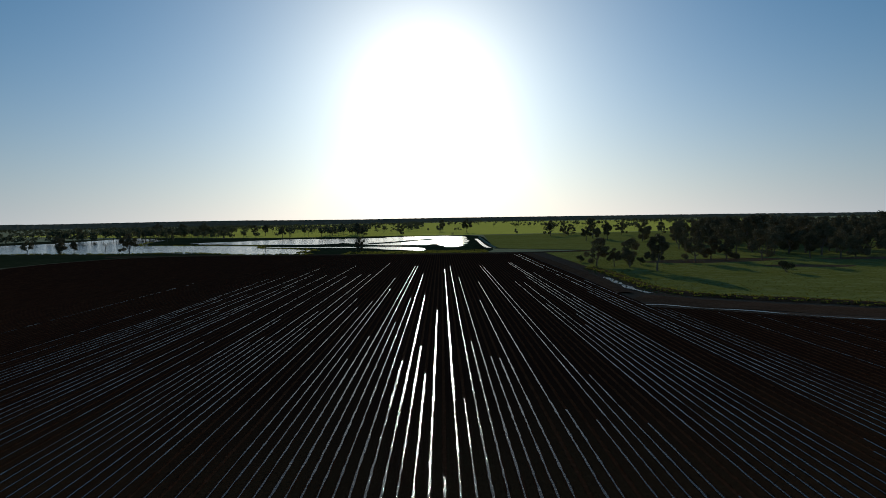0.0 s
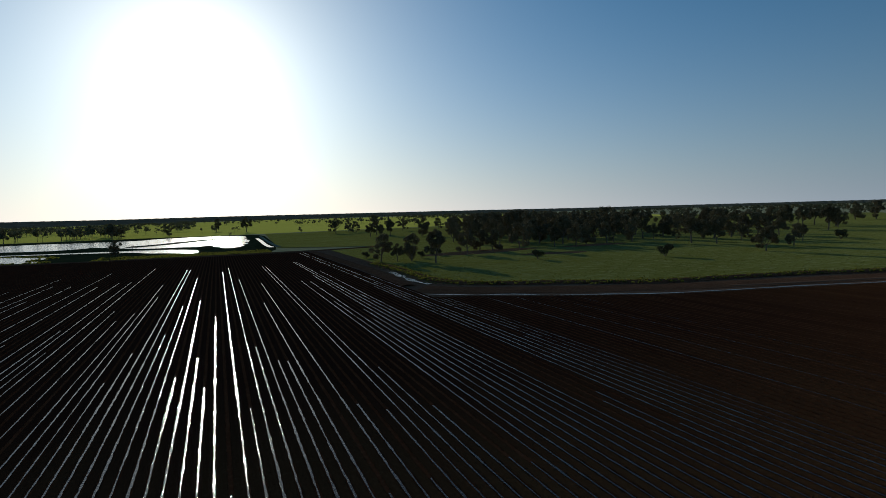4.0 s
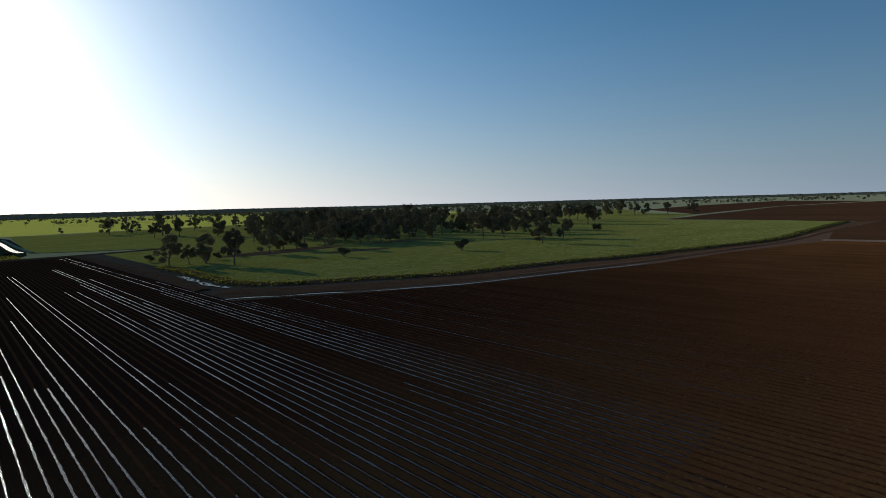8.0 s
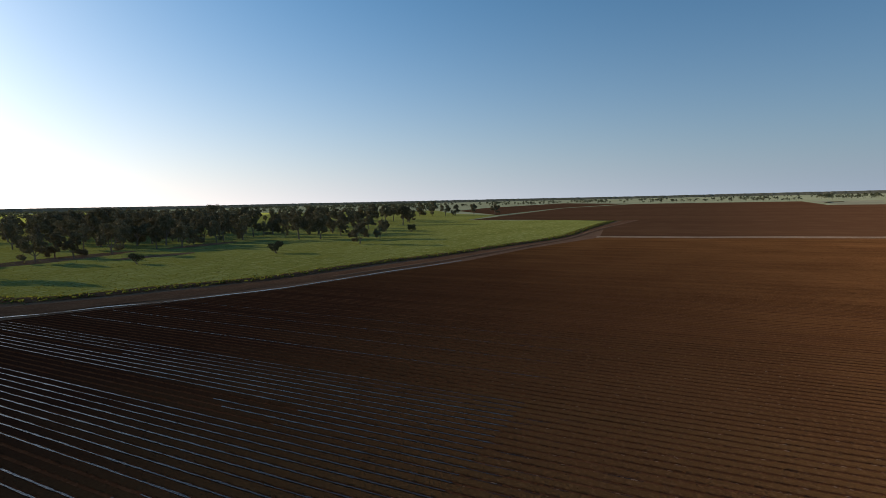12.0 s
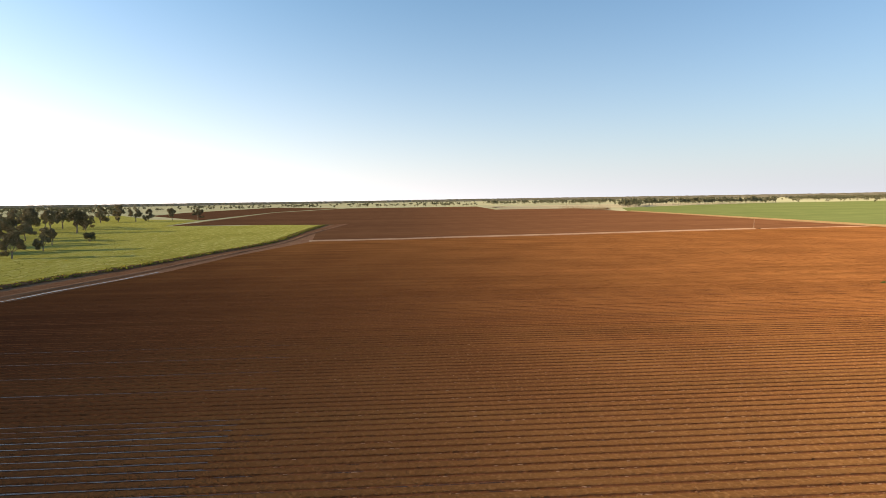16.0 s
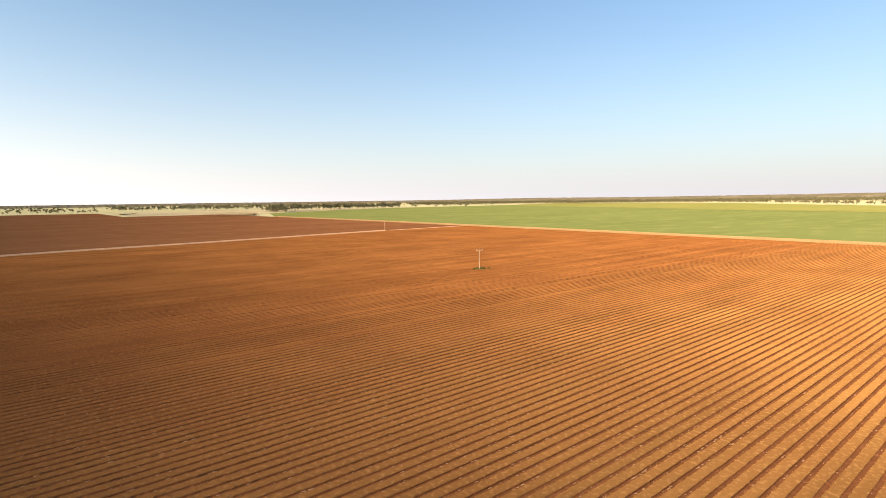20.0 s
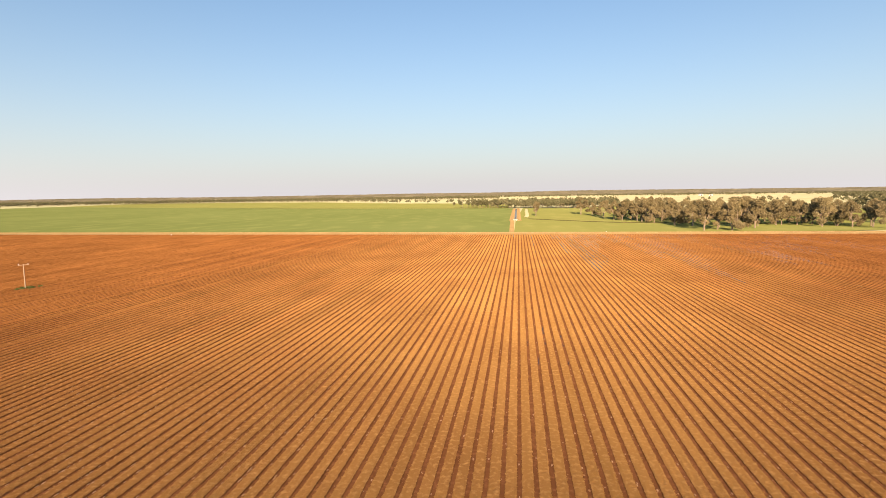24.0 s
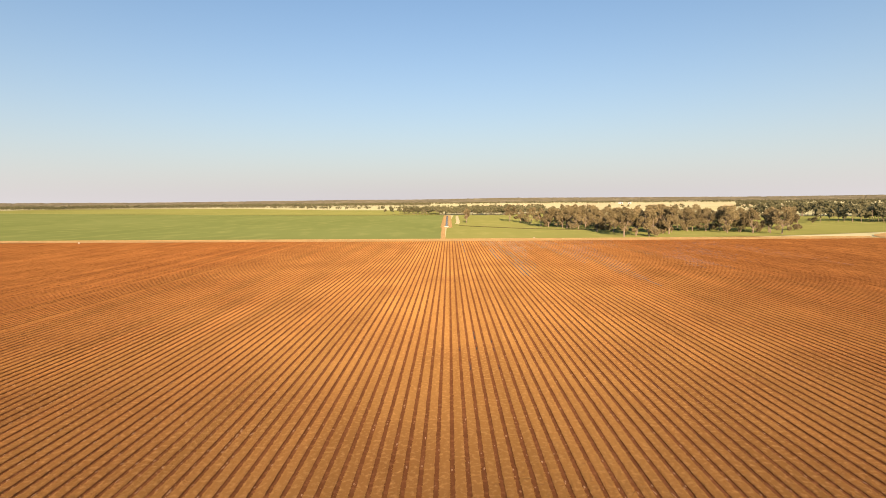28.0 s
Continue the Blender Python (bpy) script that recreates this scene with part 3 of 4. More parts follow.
bank("bank_lagoon", [(-210, 335), (-130, 330), (-60, 317), (0, 313), (50, 311), (95, 318)], 6, 0.6, -0.2, M_BANK,
     "low earth bank between field and lagoon", 6, 0.8)
bank("bank_lagoon_inner", [(-260, 520), (-165, 474), (-100, 452), (-60, 428), (-20, 418)], 6, 0.8, -0.25, M_MARSH, "low grassy bank across the water", 6, 1.0)
bank("bank_island", [(-62, 470), (-40, 500), (-18, 540), (-6, 560)], 16, 0.7, -0.25, M_MARSH, "long reedy island in the shallow water", 5, 2.0)
tagged(new("water_canal", ribbon_mesh("water_canal", resample([(33, 372), (32, 402), (34, 489), (35, 540)], 4), [(1.6, -0.02), (-1.6, -0.02)],
                                      [M_WATER], 0.8)), "straight canal shining in the low sun", "canal", kind="structure")
bank("bank_canal", [(27, 365), (27, 402), (29, 489), (30, 600)], 5, 0.7, -0.2, M_MARSH, "grassy bank beside the canal", 6, 0.6)
bank("bank_canal_east", [(38, 368), (37.5, 402), (39, 489), (42, 600)], 3, 0.5, -0.2, M_STUBBLE, "pale bank beside the canal", 6, 0.6)

# supply channel that runs away from the head ditch
CH0, CH1 = -399, -716
tagged(new("water_channel", ribbon_mesh("water_channel", resample([(2.2, CH0 - 3), (2.6, -550), (2.8, CH1)], 6), [(1.0, 0.12), (-1.0, 0.12)], [M_WATER], 0.2)),
       "straight water-filled supply channel", "channel", kind="structure")
bank("bank_channel_west", [(-0.3, CH0), (0.0, -550), (0.2, CH1)], 4, 0.8, -0.05, M_ROAD, "bare orange bank of the supply channel", 5, 0.4)
bank("bank_channel_east", [(4.8, CH0), (5.2, -550), (5.4, CH1)], 4, 0.8, -0.05, M_ROAD, "bare orange bank of the supply channel", 5, 0.4)
bank("bank_channel_end", [(-1.5, CH0 + 1), (6, CH0 + 1)], 3, 0.7, -0.05, M_ROAD, "bare earth plug at the channel's end", 2, 0.3)
bank("bank_spoil", [(-6, -452), (-8, -500), (-9, -620), (-10, -700)], 3.5, 0.5, -0.05, M_STUBBLE, "long pale spoil heap beside the channel", 5, 0.6)
road("road_channel", [(3.4, -274), (4.0, -340), (4.4, CH0)], 2.6, 0.05, M_ROAD, "narrow dirt path to the supply channel")
bank("bank_meadow_drain", [(-8, -424), (-61, -369), (-111, -351), (-150, -344)], 3, 0.5, -0.1, M_MARSH, "shallow weedy drain across the meadow", 4, 0.6)


# ---------------------------------------------------------------- trees
def limb(bm, a, b, r0, r1, sides=6, bend=0.0, rng=random):
    """A tapered, slightly bent branch from a to b."""
    a, b = Vector(a), Vector(b)
    ax = (b - a).normalized()
    u = ax.orthogonal().normalized()
    w = ax.cross(u)
    sway = u * rng.uniform(-bend, bend) + w * rng.uniform(-bend, bend)
    rings = []
    for i in range(4):
        t = i / 3
        c = a.lerp(b, t) + sway * math.sin(math.pi * t)
        r = r0 + (r1 - r0) * t
        rings.append([bm.verts.new(c + (u * math.cos(q) + w * math.sin(q)) * r) for q in (2 * math.pi * j / sides for j in range(sides))])
    for p, q in zip(rings, rings[1:]):
        for j in range(sides):
            bm.faces.new((p[j], p[(j + 1) % sides], q[(j + 1) % sides], q[j]))
    bm.faces.new(rings[-1])


def leaves(verts, faces, centre, radii, count, size, rng):
    """Drooping leaf sprays, denser towards the outside of a clump."""
    for _ in range(count):
        d = Vector((rng.gauss(0, 1), rng.gauss(0, 1), rng.gauss(0, 1))).normalized() * rng.uniform(0.45, 1.05)
        c = Vector(centre) + Vector((d.x * radii[0], d.y * radii[1], d.z * radii[2]))
        u = Vector((rng.gauss(0, 1), rng.gauss(0, 1), rng.gauss(0, 0.7))).normalized()
        w = u.cross(Vector((rng.gauss(0, 1), rng.gauss(0, 1), rng.gauss(0, 1)))).normalized()
        s = size * rng.uniform(0.6, 1.4)
        i = len(verts)
        verts += [tuple(c - u * s), tuple(c + w * s * 0.45), tuple(c + u * s * rng.uniform(0.7, 1.1)), tuple(c - w * s * 0.45)]
        faces.append((i, i + 1, i + 2, i + 3))


def gum_tree(seed, height, spread, bole, clumps, leaf, count, lean=0.3):
    """A gum tree: forked trunk, limbs that end in leaf clumps. bole: the share of the height below the first fork."""
    rng = random.Random(seed)
    bm, v, f = bmesh.new(), [], []
    r = height * 0.022
    fork = Vector((rng.uniform(-lean, lean), rng.uniform(-lean, lean), height * bole))
    limb(bm, (0, 0, -0.35), fork, r * 1.35, r, 8, 0.15, rng)
    arms = rng.randint(3, 5)
    tips = []
    for i in range(arms):
        q = 2 * math.pi * (i + rng.uniform(-0.3, 0.3)) / arms
        reach = spread * rng.uniform(0.25, 0.5)
        mid = fork + Vector((math.cos(q) * reach, math.sin(q) * reach, height * rng.uniform(0.14, 0.34)))
        limb(bm, fork, mid, r * 0.75, r * 0.45, 6, 0.3, rng)
        for _ in range(max(2, clumps // arms)):
            p = q + rng.uniform(-0.9, 0.9)
            out = spread * rng.uniform(0.15, 0.75)
            z = min(height * 0.93, mid.z + height * rng.uniform(-0.24, 0.46))
            tip = Vector((math.cos(p) * (reach * 0.4 + out), math.sin(p) * (reach * 0.4 + out), z))
            limb(bm, mid, tip, r * 0.4, r * 0.1, 5, 0.25, rng)
            tips.append(tip)
    tips.append(Vector((fork.x, fork.y, height * 0.9)))
    for tip in tips:
        k = rng.uniform(0.75, 1.25)
        leaves(v, f, tip, (spread * 0.26 * k, spread * 0.26 * k, height * 0.10 * k), count, leaf, rng)
    ob = new("gum_tree")
    part("trunk", bm_mesh("trunk", bm, M_BARK, True), ob)
    part("crown", np_mesh("crown", v, f, [M_LEAF]), ob)
    return ob


def bush(seed, size):
    rng = random.Random(seed)
    bm, v, f = bmesh.new(), [], []
    for i in range(4):
        q = 2 * math.pi * i / 4 + rng.uniform(-0.4, 0.4)
        tip = Vector((math.cos(q) * size * 0.35, math.sin(q) * size * 0.35, size * rng.uniform(0.4, 0.75)))
        limb(bm, (0, 0, -0.2), tip, size * 0.03, size * 0.01, 5, 0.1, rng)
        leaves(v, f, tip, (size * 0.32, size * 0.32, size * 0.24), 300, size * 0.06, rng)
    ob = new("bush")
    part("stem", bm_mesh("stem", bm, M_BARK, True), ob)
    part("crown", np_mesh("crown", v, f, [M_BUSH]), ob)
    return ob


def dead_tree(seed, height):
    rng = random.Random(seed)
    bm = bmesh.new()
    limb(bm, (0, 0, -0.4), (0.2, 0, height * 0.55), 0.22, 0.14, 7, 0.2, rng)
    for i in range(8):
        q = rng.uniform(0, 6.3)
        a = Vector((0.1, 0, height * rng.uniform(0.25, 0.55)))
        b = a + Vector((math.cos(q) * height * 0.25, math.sin(q) * height * 0.25, height * rng.uniform(0.15, 0.42)))
        limb(bm, a, b, 0.1, 0.04, 5, 0.2, rng)
        for _ in range(2):
            limb(bm, a.lerp(b, 0.6), b + Vector((rng.uniform(-1, 1), rng.uniform(-1, 1), rng.uniform(0, 0.9))), 0.05, 0.02, 4, 0.1, rng)
    ob = new("dead_tree")
    part("trunk", bm_mesh("trunk", bm, M_BARK, True), ob)
    return ob


# height 12 m each, so that a scale fits them to their place
PROTO = [gum_tree(1, 12, 5.0, 0.22, 22, 0.34, 200), gum_tree(2, 12, 4.4, 0.18, 21, 0.34, 205), gum_tree(3, 12, 5.6, 0.24, 24, 0.34, 205),
         gum_tree(4, 12, 4.0, 0.22, 19, 0.34, 210), gum_tree(5, 12, 5.2, 0.18, 23, 0.34, 200), gum_tree(6, 12, 4.7, 0.26, 20, 0.34, 200)]
BUSH, DEAD = bush(8, 4.0), dead_tree(9, 7.0)
PLACED = {}


def plant(proto, x, y, scale, turn, label, category, group, z=-0.12):
    m = pose(x, y, z, 0, 0, turn) @ Matrix.Diagonal((scale * random.uniform(0.92, 1.08), scale * random.uniform(0.92, 1.08), scale, 1))
    ob = copy_thing(proto, Matrix()) if proto in PLACED else proto
    PLACED[proto] = True
    ob.matrix_basis = m
    return tagged(ob, label, category, group)


# x, y, height
PADDOCK_TREES = [(63, 217, 11), (69, 213, 7), (74, 210, 11), (79, 195, 12), (108, 227, 10), (126, 235, 11), (141, 234, 12), (164, 262, 11),
                 (123, 243, 10), (165, 238, 10), (174, 232, 11), (190, 244, 12), (202, 241, 11), (211, 246, 13), (219, 240, 14),
                 (245, 259, 16), (246, 251, 9), (266, 263, 15), (250, 237, 6), (230, 208, 14), (263, 229, 10), (234, 196, 11),
                 (260, 202, 9), (240, 176, 12), (210, 152, 10), (314, 219, 10), (244, 163, 9), (276, 180, 8)]
BACK_TREES = [(120, 587, 16), (138, 601, 12), (150, 616, 12), (124, 458, 11), (142, 501, 18), (142, 456, 14), (196, 582, 14), (161, 427, 17),
              (238, 575, 13), (457, 477, 17), (617, 536, 14), (390, 237, 16), (428, 253, 13), (601, 339, 17), (621, 331, 17), (601, 302, 15),
              (622, 298, 13), (640, 280, 13), (650, 255, 13)]
LAGOON_TREES = [(-342, 393, 9), (-334, 389, 5), (-298, 384, 8), (-273, 381, 9), (-260, 378, 7), (-213, 364, 11), (-55, 361, 7), (-539, 800, 12),
                (-198, 664, 11), (-401, 831, 15), (-100, 640, 14), (-104, 707, 10), (-55, 747, 10), (-1, 900, 14), (38, 798, 15),
                (98, 702, 5), (-269, 817, 12), (-354, 801, 16), (-354, 877, 11), (-291, 832, 12), (-460, 870, 18)]
WOOD_TREES = [(-15, -478, 13), (-57, -505, 16), (-64, -480, 12), (-68, -447, 13), (-69, -403, 15), (-73, -394, 15), (-81, -401, 13), (-83, -378, 16),
              (-88, -378, 17), (-105, -425, 12), (-109, -399, 15), (-117, -399, 15), (-94, -288, 16), (-103, -296, 15), (-107, -287, 16),
              (-124, -311, 16), (-133, -321, 14), (-147, -331, 15), (-162, -349, 14), (-158, -331, 14), (-168, -335, 15), (-163, -315, 15),
              (-179, -331, 14), (-175, -310, 13), (-190, -320, 14), (-185, -299, 15), (-213, -332, 13)]
rt = random.Random(21)


def grove(rows, label, group, start=0, grow=1.0):
    for i, (x, y, h) in enumerate(rows):
        p = PROTO[(i * 5 + start) % 6]
        plant(p, x, y, grow * h / 12 * rt.uniform(1.02, 1.15), rt.uniform(0, 360), label, "tree", group)


grove(PADDOCK_TREES, "dark olive gum tree standing in the green paddock", "trees in the paddock", 0, 1.0)
grove(BACK_TREES, "olive gum tree at the back of the paddock", "trees behind the paddock", 2)
grove(LAGOON_TREES, "dark gum tree beside the flooded lagoon", "trees round the lagoon", 1, 1.25)
grove(WOOD_TREES, "gum tree with pale forked trunk at the edge of the wood", "trees of the gum wood", 3, 0.92)


def inside(x, y, poly):
    hit = False
    for (x0, y0), (x1, y1) in zip(poly, poly[1:] + poly[:1]):
        if (y0 > y) != (y1 > y) and x < (x1 - x0) * (y - y0) / (y1 - y0) + x0:
            hit = not hit
    return hit


def fill(poly, count, gap, lo, hi):
    xs, ys = [p[0] for p in poly], [p[1] for p in poly]
    out, tries = [], 0
    while len(out) < count and tries < 6000:
        tries += 1
        x, y = rt.uniform(min(xs), max(xs)), rt.uniform(min(ys), max(ys))
        if inside(x, y, poly) and all((x - a) ** 2 + (y - b) ** 2 > gap * gap for a, b, _ in out):
            out.append((x, y, rt.uniform(lo, hi)))
    return out


grove(fill([(120, 250), (150, 245), (200, 250), (250, 268), (400, 430), (410, 620), (260, 560), (170, 420)], 130, 10.5, 11, 18),
      "dark gum tree in the dense paddock woodland", "trees of the paddock woodland", 1)
grove(fill([(250, 215), (330, 240), (440, 260), (500, 330), (420, 420), (290, 290)], 30, 12, 11, 17),
      "dark gum tree in the open paddock woodland", "trees of the paddock woodland", 4)
grove(fill([(-70, -385), (-105, -300), (-185, -305), (-225, -345), (-200, -400), (-130, -450), (-80, -470)], 48, 7, 12, 16),
      "gum tree with grey-green crown in the wood", "trees of the gum wood", 2, 0.92)
for x, y, h in [(62, 238, 3), (118, 182, 4), (163, 160, 5), (300, 176, 5), (95, 232, 3.5), (-172, -318, 7), (-284, -421, 5), (310, 182, 3.5), (83, 222, 3)]:
    plant(BUSH, x, y, h / 3.9, rt.uniform(0, 360), "low dark leafy bush on the grass", "bush", "bushes")
for x, y, h in [(-273, 434, 6), (-126, 382, 6), (-57, 443, 4), (11, 553, 9), (-320, 470, 2.5), (-303, 490, 2.5), (-225, 410, 4)]:
    plant(DEAD, x, y, h / 7, rt.uniform(0, 360), "bare dead tree standing in the water", "dead tree", "dead trees", -0.2)


# ---------------------------------------------------------------- far woodland
def woodland(name, places, label, cards=34, wide=0.36, seed=1):
    """Many distant trees in one mesh: each a short trunk and a ragged crown of leaf sprays."""
    rng = np.random.RandomState(seed)
    P3 = np.array(places, float)
    n = len(P3)
    h = P3[:, 2]
    u = rng.normal(0, 1, (n, cards, 3))
    u /= np.linalg.norm(u, axis=2, keepdims=True)
    c = u * rng.uniform(0.3, 1.0, (n, cards, 1)) * np.array([1, 1, 0.85])
    # two or three lobes a tree
    lobe = rng.normal(0, 0.45, (n, 3, 3)) * np.array([1, 1, 0.45])
    c = c * 0.62 + lobe[np.arange(n)[:, None], rng.randint(0, 3, (n, cards))]
    c = c * np.stack([h * wide, h * wide, h * 0.42], 1)[:, None]
    c[:, :, 2] += h[:, None] * 0.54
    c[:, :, 2] = np.clip(c[:, :, 2], 0.12 * h[:, None], 1.02 * h[:, None])
    c[:, :, :2] += P3[:, None, :2]
    a = rng.normal(0, 1, (n, cards, 3))
    a /= np.linalg.norm(a, axis=2, keepdims=True)
    b = np.cross(a, rng.normal(0, 1, (n, cards, 3)))
    b /= np.linalg.norm(b, axis=2, keepdims=True)
    s = (h[:, None] * rng.uniform(0.07, 0.15, (n, cards)))[:, :, None]
    quad = np.stack([c - a * s, c + b * s * 0.6, c + a * s, c - b * s * 0.6], 2).reshape(-1, 3)
    # trunks: a narrow three-sided stem
    ang = np.arange(3) * 2.1
    ring = np.stack([np.cos(ang), np.sin(ang)], 1)[None] * (h * 0.013)[:, None, None]
    low = np.concatenate([P3[:, None, :2] + ring * 1.3, np.full((n, 3, 1), -0.35)], 2)
    high = np.concatenate([P3[:, None, :2] + ring * 0.7, np.repeat((h * 0.6)[:, None, None], 3, 1)], 2)
    stem = np.concatenate([low, high], 1).reshape(-1, 3)
    q = np.arange(n * cards)[:, None] * 4 + np.arange(4)[None]
    base = len(quad) + np.arange(n)[:, None] * 6
    st = np.concatenate([base + np.array([[i, (i + 1) % 3, 3 + (i + 1) % 3, 3 + i]]) for i in range(3)], 0)
    idx = np.concatenate([np.zeros(len(q)), np.ones(len(st))])
    me = np_mesh(name, np.concatenate([quad, stem]), np.concatenate([q, st]), [M_WOODS, M_BARK], idx)
    return tagged(new(name, me), label, "woodland", kind="stuff")


def belt(az0, az1, d0, d1, count, lo, hi, seed, clump=0.0):
    """Places between two bearings (degrees clockwise from +y) and two distances; clump: how far they gather in groups."""
    rng = random.Random(seed)
    out = []
    while len(out) < count:
        a = radians(rng.uniform(az0, az1))
        d = math.sqrt(rng.uniform(d0 * d0, d1 * d1))
        x, y = d * math.sin(a), d * math.cos(a)
        if clump and noise.noise(Vector((x * 0.006, y * 0.006, seed))) < clump * rng.uniform(0.2, 1.0):
            continue
        out.append((x, y, rng.uniform(lo, hi)))
    return out


def row(points, step, lo, hi, seed, spread=8):
    rng = random.Random(seed)
    return [(q[0] + rng.gauss(0, spread), q[1] + rng.gauss(0, spread), rng.uniform(lo, hi)) for q in resample(points, step)]


woodland("woodland_lagoon", belt(-52, -2, 950, 2600, 1500, 10, 16, 31, 0.05) + belt(-52, 2, 700, 950, 70, 9, 14, 32, 0.1) + belt(-36, -8, 720, 1050, 190, 13, 21, 75, 0.12),
         "dark belt of gum woodland behind the lagoon", seed=1)
woodland("woodland_sunward", belt(-4, 30, 1500, 4200, 450, 10, 16, 33, 0.3) + row([(140, 1250), (250, 1230), (360, 1200)], 7, 10, 14, 34, 14),
         "distant lines of gum trees across pasture", seed=2)
woodland("woodland_paddock", belt(18, 62, 820, 2600, 800, 11, 17, 35, 0.22), "dense gum woodland behind the paddock", seed=3)
woodland("woodland_far_fields", belt(50, 112, 1420, 2100, 230, 9, 16, 71, 0.35) + row([(900, 700), (1250, 640), (1500, 480), (1480, 200), (1450, 10), (1420, -160)], 13, 8, 14, 36, 22)
         + belt(55, 118, 1900, 4000, 320, 8, 14, 37, 0.3), "scattered gum trees on dry grassland", seed=4)
woodland("woodland_crop_edge", belt(98, 122, 1400, 2000, 160, 11, 18, 72, 0.25) + row([(1000, -420), (1100, -450), (1180, -640), (1255, -880)], 3.0, 12, 20, 38, 9)
         + belt(104, 135, 1350, 3500, 420, 8, 14, 39, 0.2), "row of gum trees at the edge of the green crop", seed=5)
woodland("woodland_crop_far", belt(126, 178, 2060, 2500, 2000, 10, 16, 76, 0.0) + belt(128, 178, 2050, 4200, 1500, 9, 15, 40, 0.08) + row([(1250, -1700), (1300, -1740)], 4, 9, 12, 41, 6)
         + row([(1560, -2020), (900, -1850), (500, -1560), (282, -1290), (111, -1195), (20, -1120)], 7, 8, 13, 42, 9),
         "belt of gum woodland behind the green crop", seed=6)
woodland("woodland_channel", row([(75, -805), (20, -790), (-20, -750), (-60, -745), (-140, -765)], 1.3, 10, 16, 43, 14)
         + belt(181, 190, 800, 1000, 90, 10, 16, 73)
         + belt(178, 205, 1100, 1300, 60, 8, 13, 44) + belt(178, 225, 2600, 4300, 1300, 9, 15, 45, 0.06),
         "gum trees behind the supply channel", 48, seed=7)
woodland("woodland_meadow", row([(-360, -600), (-430, -575), (-520, -545), (-640, -500)], 2.2, 13, 19, 46, 16) + row([(-330, -440), (-420, -420), (-520, -380)], 1.4, 11, 18, 74, 14)
         + belt(208, 250, 800, 2600, 1000, 10, 16, 47, 0.02), "dense gum wood behind the green meadow", 60, seed=8)
woodland("woodland_behind", belt(228, 312, 900, 3500, 700, 10, 16, 48, 0.1), "gum woodland on the far plain", seed=9)


def ridge():
    """Low wooded rise all round, at the far edge of the plain."""
    n, v, f = 2400, [], []
    for i in range(n):
        a = 2 * math.pi * i / n
        wide = noise.noise(Vector((math.cos(a) * 4, math.sin(a) * 4, 1.0)))
        fine = noise.noise(Vector((math.cos(a) * 160, math.sin(a) * 160, 2.0))) + 0.7 * noise.noise(Vector((math.cos(a) * 520, math.sin(a) * 520, 5.0)))
        rise = 0.5 + 0.5 * math.cos(a - radians(210))
        front = (0.5 + 0.5 * math.cos(a - radians(-22))) ** 4
        top = 15 + 22 * rise * rise + 24 * front + 9 * wide * (rise + front) + 2.2 * fine
        s, c = math.sin(a), math.cos(a)
        v += [(s * 4050, c * 4050, -0.5), (s * 4400, c * 4400, top * 0.55 + 2 * fine), (s * 4700, c * 4700, top), (s * 4900, c * 4900, -0.5)]
    for i in range(n):
        p, q = 4 * i, 4 * ((i + 1) % n)
        f += [(p + k, p + k + 1, q + k + 1, q + k) for k in range(3)]
    tagged(new("backdrop_ridge", np_mesh("backdrop_ridge", v, f, [M_RIDGE])), "low wooded ridge along the horizon", "ridge", kind="structure")


ridge()


# ---------------------------------------------------------------- poles
def power_pole(x, y, h, arm):
    ob = new("power_pole")
    bm = bmesh.new()
    limb(bm, (0, 0, -0.5), (0, 0, h), 0.12, 0.09, 10)
    part("pole", bm_mesh("pole", bm, M_POST, True), ob)
    if arm:
        bm = bmesh.new()
        bmesh.ops.create_cube(bm, size=1, matrix=Matrix.Translation((0, 0.16, h - 0.25)) @ Matrix.Diagonal((1.9, 0.1, 0.12, 1)))
        bmesh.ops.bevel(bm, geom=bm.edges[:], offset=0.012, segments=1, affect="EDGES")
        cross = part("crossarm", bm_mesh("crossarm", bm, M_POST), ob)
        for dx in (-0.85, 0.85):
            bm = bmesh.new()
            prof = [(0.02, 0.0), (0.02, 0.06), (0.07, 0.08), (0.07, 0.14), (0.05, 0.16), (0.065, 0.2), (0.03, 0.25)]
            prev = None
            for r, z in prof:
                ringv = [bm.verts.new((dx + r * math.cos(q), 0.16 + r * math.sin(q), h - 0.19 + z)) for q in (math.pi * j / 4 for j in range(8))]
                if prev:
                    for j in range(8):
                        bm.faces.new((prev[j], prev[(j + 1) % 8], ringv[(j + 1) % 8], ringv[j]))
                prev = ringv
            bm.faces.new(prev)
            part("insulator", bm_mesh("insulator", bm, M_GLAZE, True), cross, "white porcelain insulator")
    ob.matrix_basis = pose(x, y, 0, 0, 0, 50)
    return ob


tagged(power_pole(111, -105.5, 5.7, True), "bare timber pole with a short crossarm in the furrowed field", "pole", "poles")
tagged(power_pole(300, -198, 5.6, False), "plain pale timber pole at the end of a dirt strip", "pole", "poles")


